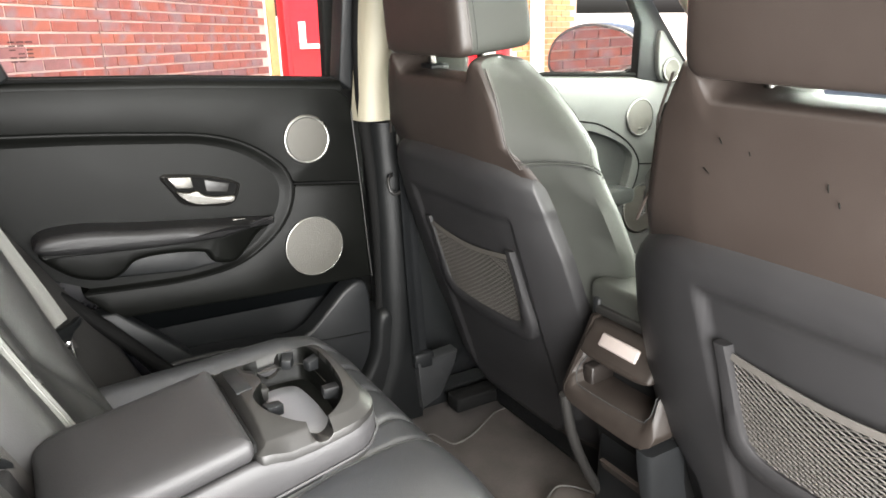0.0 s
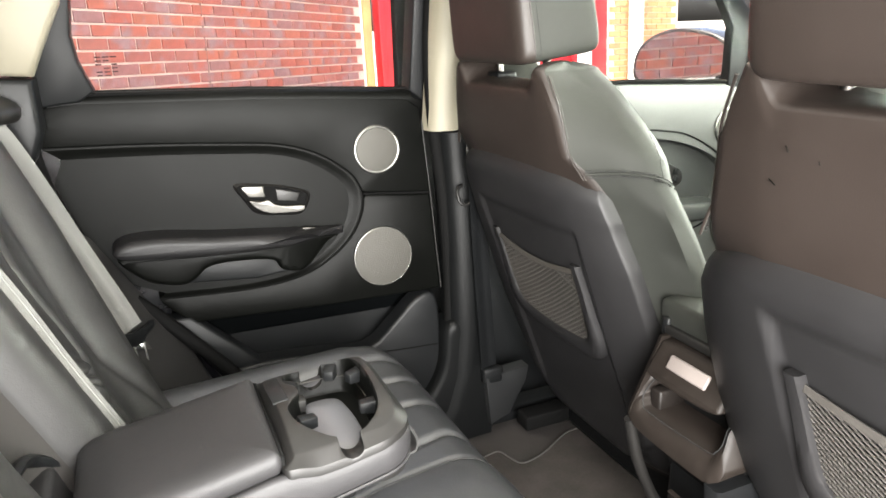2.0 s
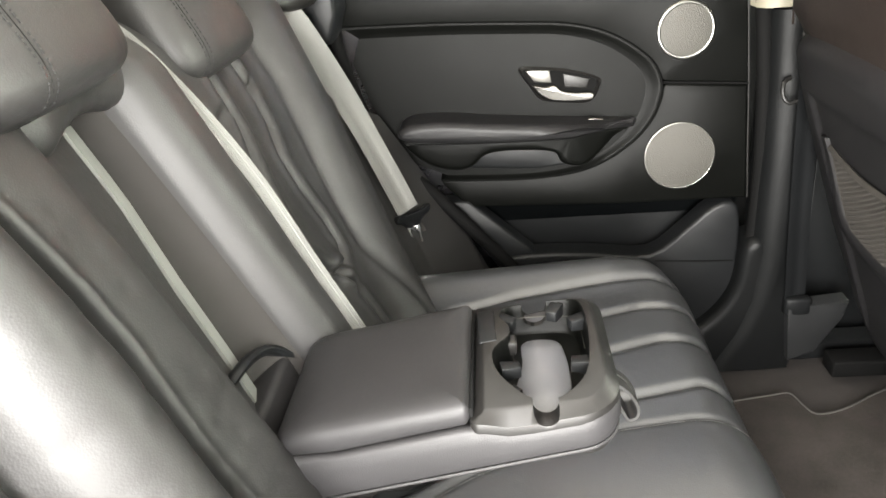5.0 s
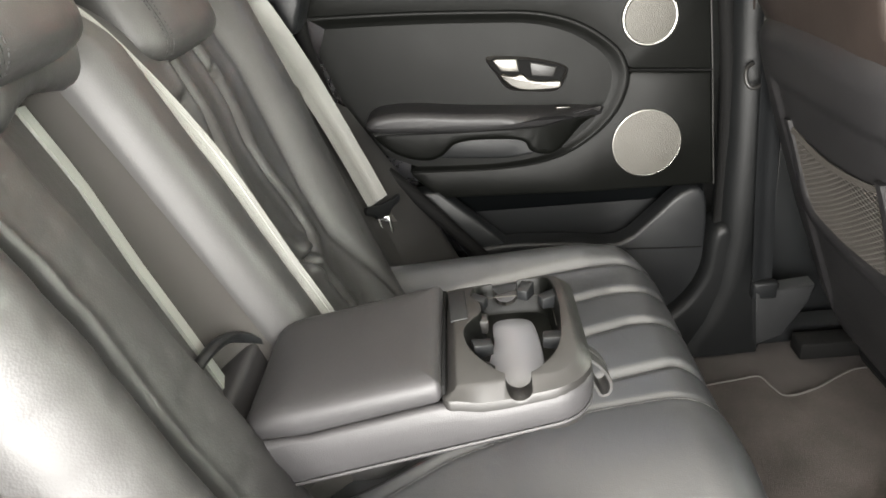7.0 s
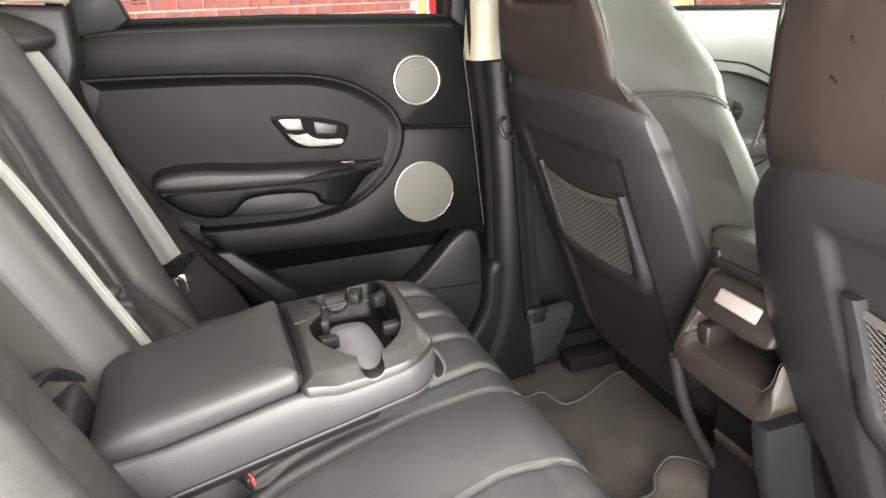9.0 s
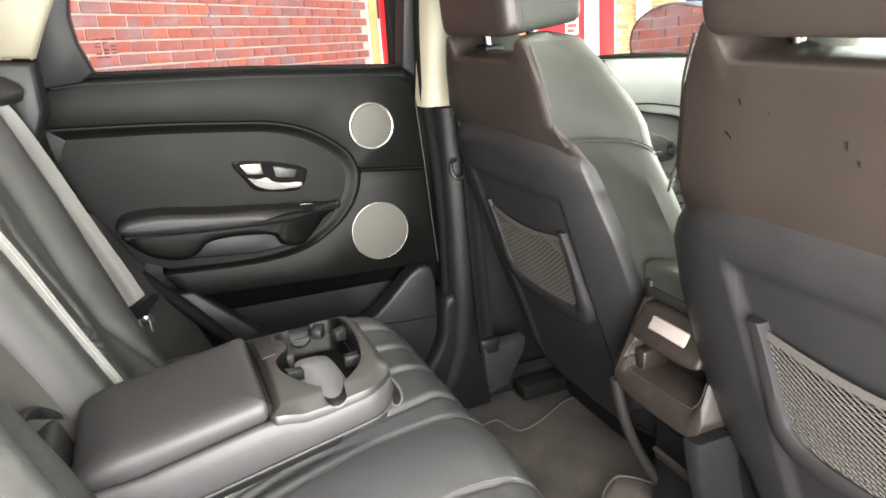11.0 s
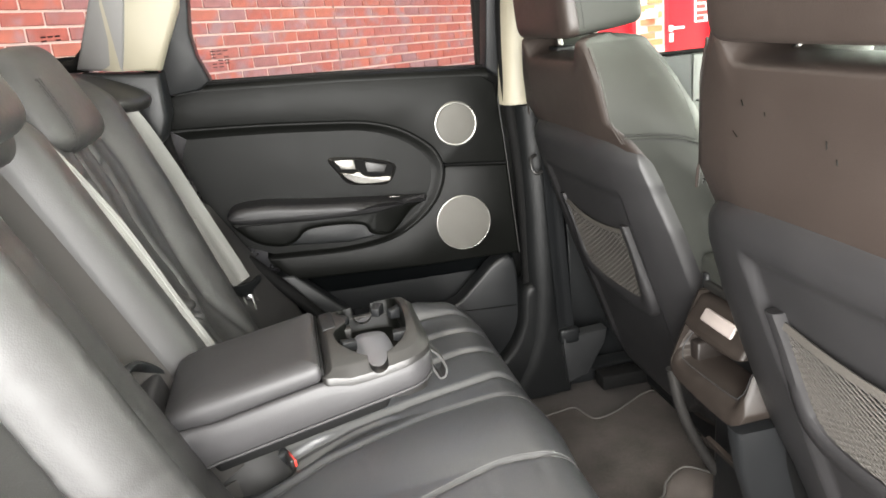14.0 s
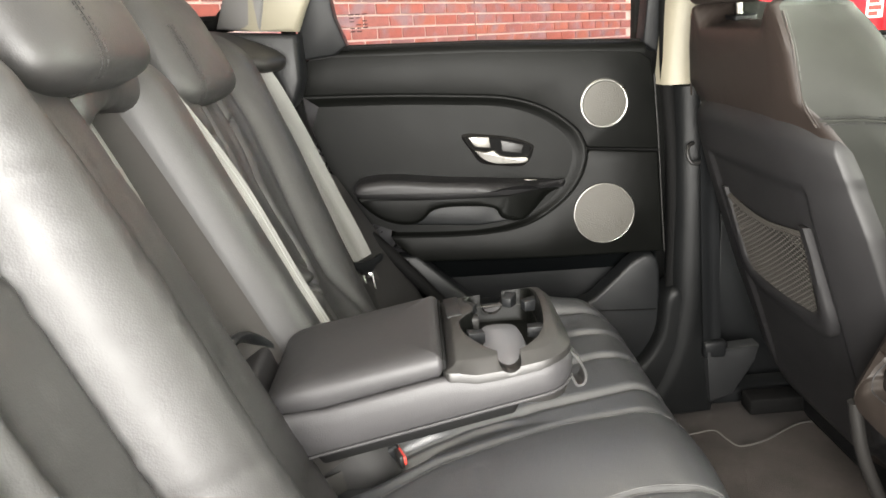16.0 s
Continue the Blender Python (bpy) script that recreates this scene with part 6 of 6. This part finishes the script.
# ---- building: red doors, pipe, brickwork ----
part("wall_brick_core", join(slab(on_wall, -9.0, CORNER, -1.4, 3.6, -0.30, -0.008)), MORTAR, label="pale mortar core of the red brick wall", category="wall", kind="structure")
part("wall_front_core", join(slab(on_front, 0.0, 0.05, -1.4, 3.6, -0.30, -0.03), slab(on_front, 1.87, 2.28, -1.4, 3.6, -0.30, -0.008), slab(on_front, 3.62, 5.10, -1.4, 3.6, -0.30, -0.008), slab(on_front, 0.05, 3.62, 1.2, 3.6, -0.30, -0.02)), MORTAR, label="mortar core of the entrance wall", category="wall", kind="structure")


def red_door(s0, s1, handle_s, label, panic=False):
    d = thing("entrance_door", label, "door", group="red doors", at=(0, 0, 0))
    leaf = part("leaf", slab(on_front, s0 + 0.05, s1 - 0.05, -1.1, 1.0, -0.12, -0.05, 0.004), RED_PAINT, d)
    part("door_jamb", join(slab(on_front, s0, s0 + 0.06, -1.1, 1.1, -0.12, 0.0, 0.006), slab(on_front, s1 - 0.06, s1, -1.1, 1.1, -0.12, 0.0, 0.006)), RED_PAINT, d, "red painted door frame")
    if panic:
        part("pull_bar", join(slab(on_front, handle_s, handle_s + 0.05, -0.05, 0.16, -0.05, 0.0, 0.004), slab(on_front, handle_s, handle_s + 0.55, -0.10, -0.055, -0.05, 0.0, 0.004)), WHITE_PAINT, leaf, "white push bar")
    else:
        part("handle", join(slab(on_front, handle_s + 0.01, handle_s + 0.06, -0.28, -0.18, -0.05, -0.03, 0.004), slab(on_front, handle_s, handle_s + 0.20, -0.145, -0.115, -0.03, 0.0, 0.004), slab(on_front, handle_s, handle_s + 0.06, -0.165, -0.095, -0.05, -0.02, 0.02)), WHITE_PAINT, leaf, "pale lever handle")
    return d, leaf


red_door(0.20, 1.87, 0.39, "red painted double door with a white push bar", True)
_, leaf2 = red_door(2.28, 3.07, 2.38, "red painted door with a white notice")
sg = part("notice", slab(on_front, 2.78, 3.00, -0.09, 0.46, -0.05, -0.044), WHITE_PAINT, leaf2, "white no-smoking notice")
part("notice_circle", ring(on_front(2.89, 0.31, -0.043), FN, 0.08, 0.014), SIGN_RED, sg)
part("notice_text", join(*[slab(on_front, 2.805, 2.805 + w, h, h + 0.045, -0.044, -0.0425) for h, w in ((0.13, 0.17), (0.06, 0.14), (-0.01, 0.17), (-0.07, 0.12))]), SIGN_RED, sg)
part("wall_white_post", slab(on_front, 3.07, 3.32, -1.4, 3.6, -0.2, 0.01, 0.01), WHITE_PAINT, label="white painted pier between the red doors", category="wall", kind="structure")
part("wall_red_panel", slab(on_front, 3.32, 3.62, -1.4, 3.6, -0.2, 0.0, 0.01), RED_PAINT, label="red painted panel beside the pier", category="wall", kind="structure")
part("wall_alarm_box", slab(on_front, 2.00, 2.14, 0.0, 0.10, -0.01, 0.05, 0.008), PIPE_PAINT, label="small pale grey box on the orange brick", category="switch box")
part("joint_strip", slab(on_wall, CORNER - 0.01, CORNER + 0.05, -1.4, 3.6, -0.05, 0.004, 0.003), WHITE_PAINT, label="pale corner strip at the end of the brick wall", category="trim", kind="structure")
part("timber_post", slab(on_front, 0.0, 0.09, -1.4, 3.6, -0.15, 0.03, 0.006), TIMBER, label="varnished timber door post", category="trim", kind="structure")
part("drainpipe", tube([on_front(4.06, -1.2, 0.10), on_front(4.06, 3.4, 0.10)], 0.095, 16), PIPE_PAINT, None, "pale blue painted drainpipe", category="drainpipe")
part("movement_joint", slab(on_wall, -0.003, 0.003, -1.2, 3.4, -0.004, 0.0035), JOINT_SEAL, label="dark movement joint in the brick wall", category="trim", kind="structure")

# bricks: one shared mesh, one object each near the windows; the rest joined
BL, BH, PS, PH = 0.2035, 0.0615, 0.2160, 0.0742


def brick_mesh():
    bm = rbox((0, 0, 0), (BL * S, 0.02 * S, BH * S), 0.003, 1)
    for f in bm.faces:
        f.smooth = False
    me = bpy.data.meshes.new("brick")
    bm.to_mesh(me)
    bm.free()
    me.materials.append(BRICK)
    return me


brick_parent = thing("wall_brick", "red stretcher-bond brick wall with pale mortar joints", "wall", kind="structure")
bmesh_brick = brick_mesh()
rot = Matrix((WU, -WN, WUP)).transposed().to_4x4()
rb = random.Random(11)
far_v, far_f = [], []
corner = [Vector(v.co) for v in bmesh_brick.vertices]
count = 0
for r in range(-12, 38):
    for c in range(-40, 13):
        s = (c + 0.5 * (r % 2)) * PS + 0.02
        h = r * PH + 0.012
        if s + BL / 2 > CORNER or abs(s) < 0.0:
            continue
        p = on_wall(s, h, -0.008 + rb.uniform(-0.0015, 0.002))
        near = -2.75 < s < CORNER and -0.16 < h < 0.52
        if near and count < 300:
            o = new("brick", bmesh_brick)
            o.parent = brick_parent
            o.matrix_basis = Matrix.Translation(p * S) @ rot @ Matrix.Rotation(rb.uniform(-0.004, 0.004), 4, "Y")
            count += 1
        else:
            b0 = len(far_v)
            for dx, dy, dz in ((-1, -1, -1), (1, -1, -1), (1, -1, 1), (-1, -1, 1), (-1, 1, -1), (1, 1, -1), (1, 1, 1), (-1, 1, 1)):
                far_v.append((p + WU * (dx * BL / 2) - WN * (dy * 0.01) + WUP * (dz * BH / 2)) * S)
            far_f += [(b0, b0 + 1, b0 + 2, b0 + 3), (b0, b0 + 4, b0 + 5, b0 + 1), (b0 + 3, b0 + 2, b0 + 6, b0 + 7), (b0, b0 + 3, b0 + 7, b0 + 4), (b0 + 1, b0 + 5, b0 + 6, b0 + 2)]
me = bpy.data.meshes.new("brick_courses")
me.from_pydata(far_v, [], far_f)
me.materials.append(BRICK_FAR)
o = new("brick_courses", me)
o.parent = brick_parent
tagged(o, "red brick courses", kind="stuff")
fv, ff = [], []
for r in range(-12, 38):
    for c in range(-2, 40):
        s = (c + 0.5 * (r % 2)) * PS - 0.02
        if not (1.87 + BL / 2 < s < 2.29 - BL / 2 or 3.62 + BL / 2 < s < 5.12 - BL / 2):
            continue
        p = on_front(s, r * PH + PH / 2, -0.008 + rb.uniform(-0.001, 0.002))
        b0 = len(fv)
        for dx, dy, dz in ((-1, -1, -1), (1, -1, -1), (1, -1, 1), (-1, -1, 1), (-1, 1, -1), (1, 1, -1), (1, 1, 1), (-1, 1, 1)):
            fv.append((p + FU * (dx * BL / 2) - FN * (dy * 0.01) + WUP * (dz * BH / 2)) * S)
        ff += [(b0, b0 + 1, b0 + 2, b0 + 3), (b0, b0 + 4, b0 + 5, b0 + 1), (b0 + 3, b0 + 2, b0 + 6, b0 + 7), (b0, b0 + 3, b0 + 7, b0 + 4), (b0 + 1, b0 + 5, b0 + 6, b0 + 2)]
me = bpy.data.meshes.new("orange_brick_courses")
me.from_pydata(fv, [], ff)
me.materials.append(BRICK_ORANGE)
tagged(new("wall_orange_brick", me), "orange brick courses of the entrance wall", "wall", kind="structure")
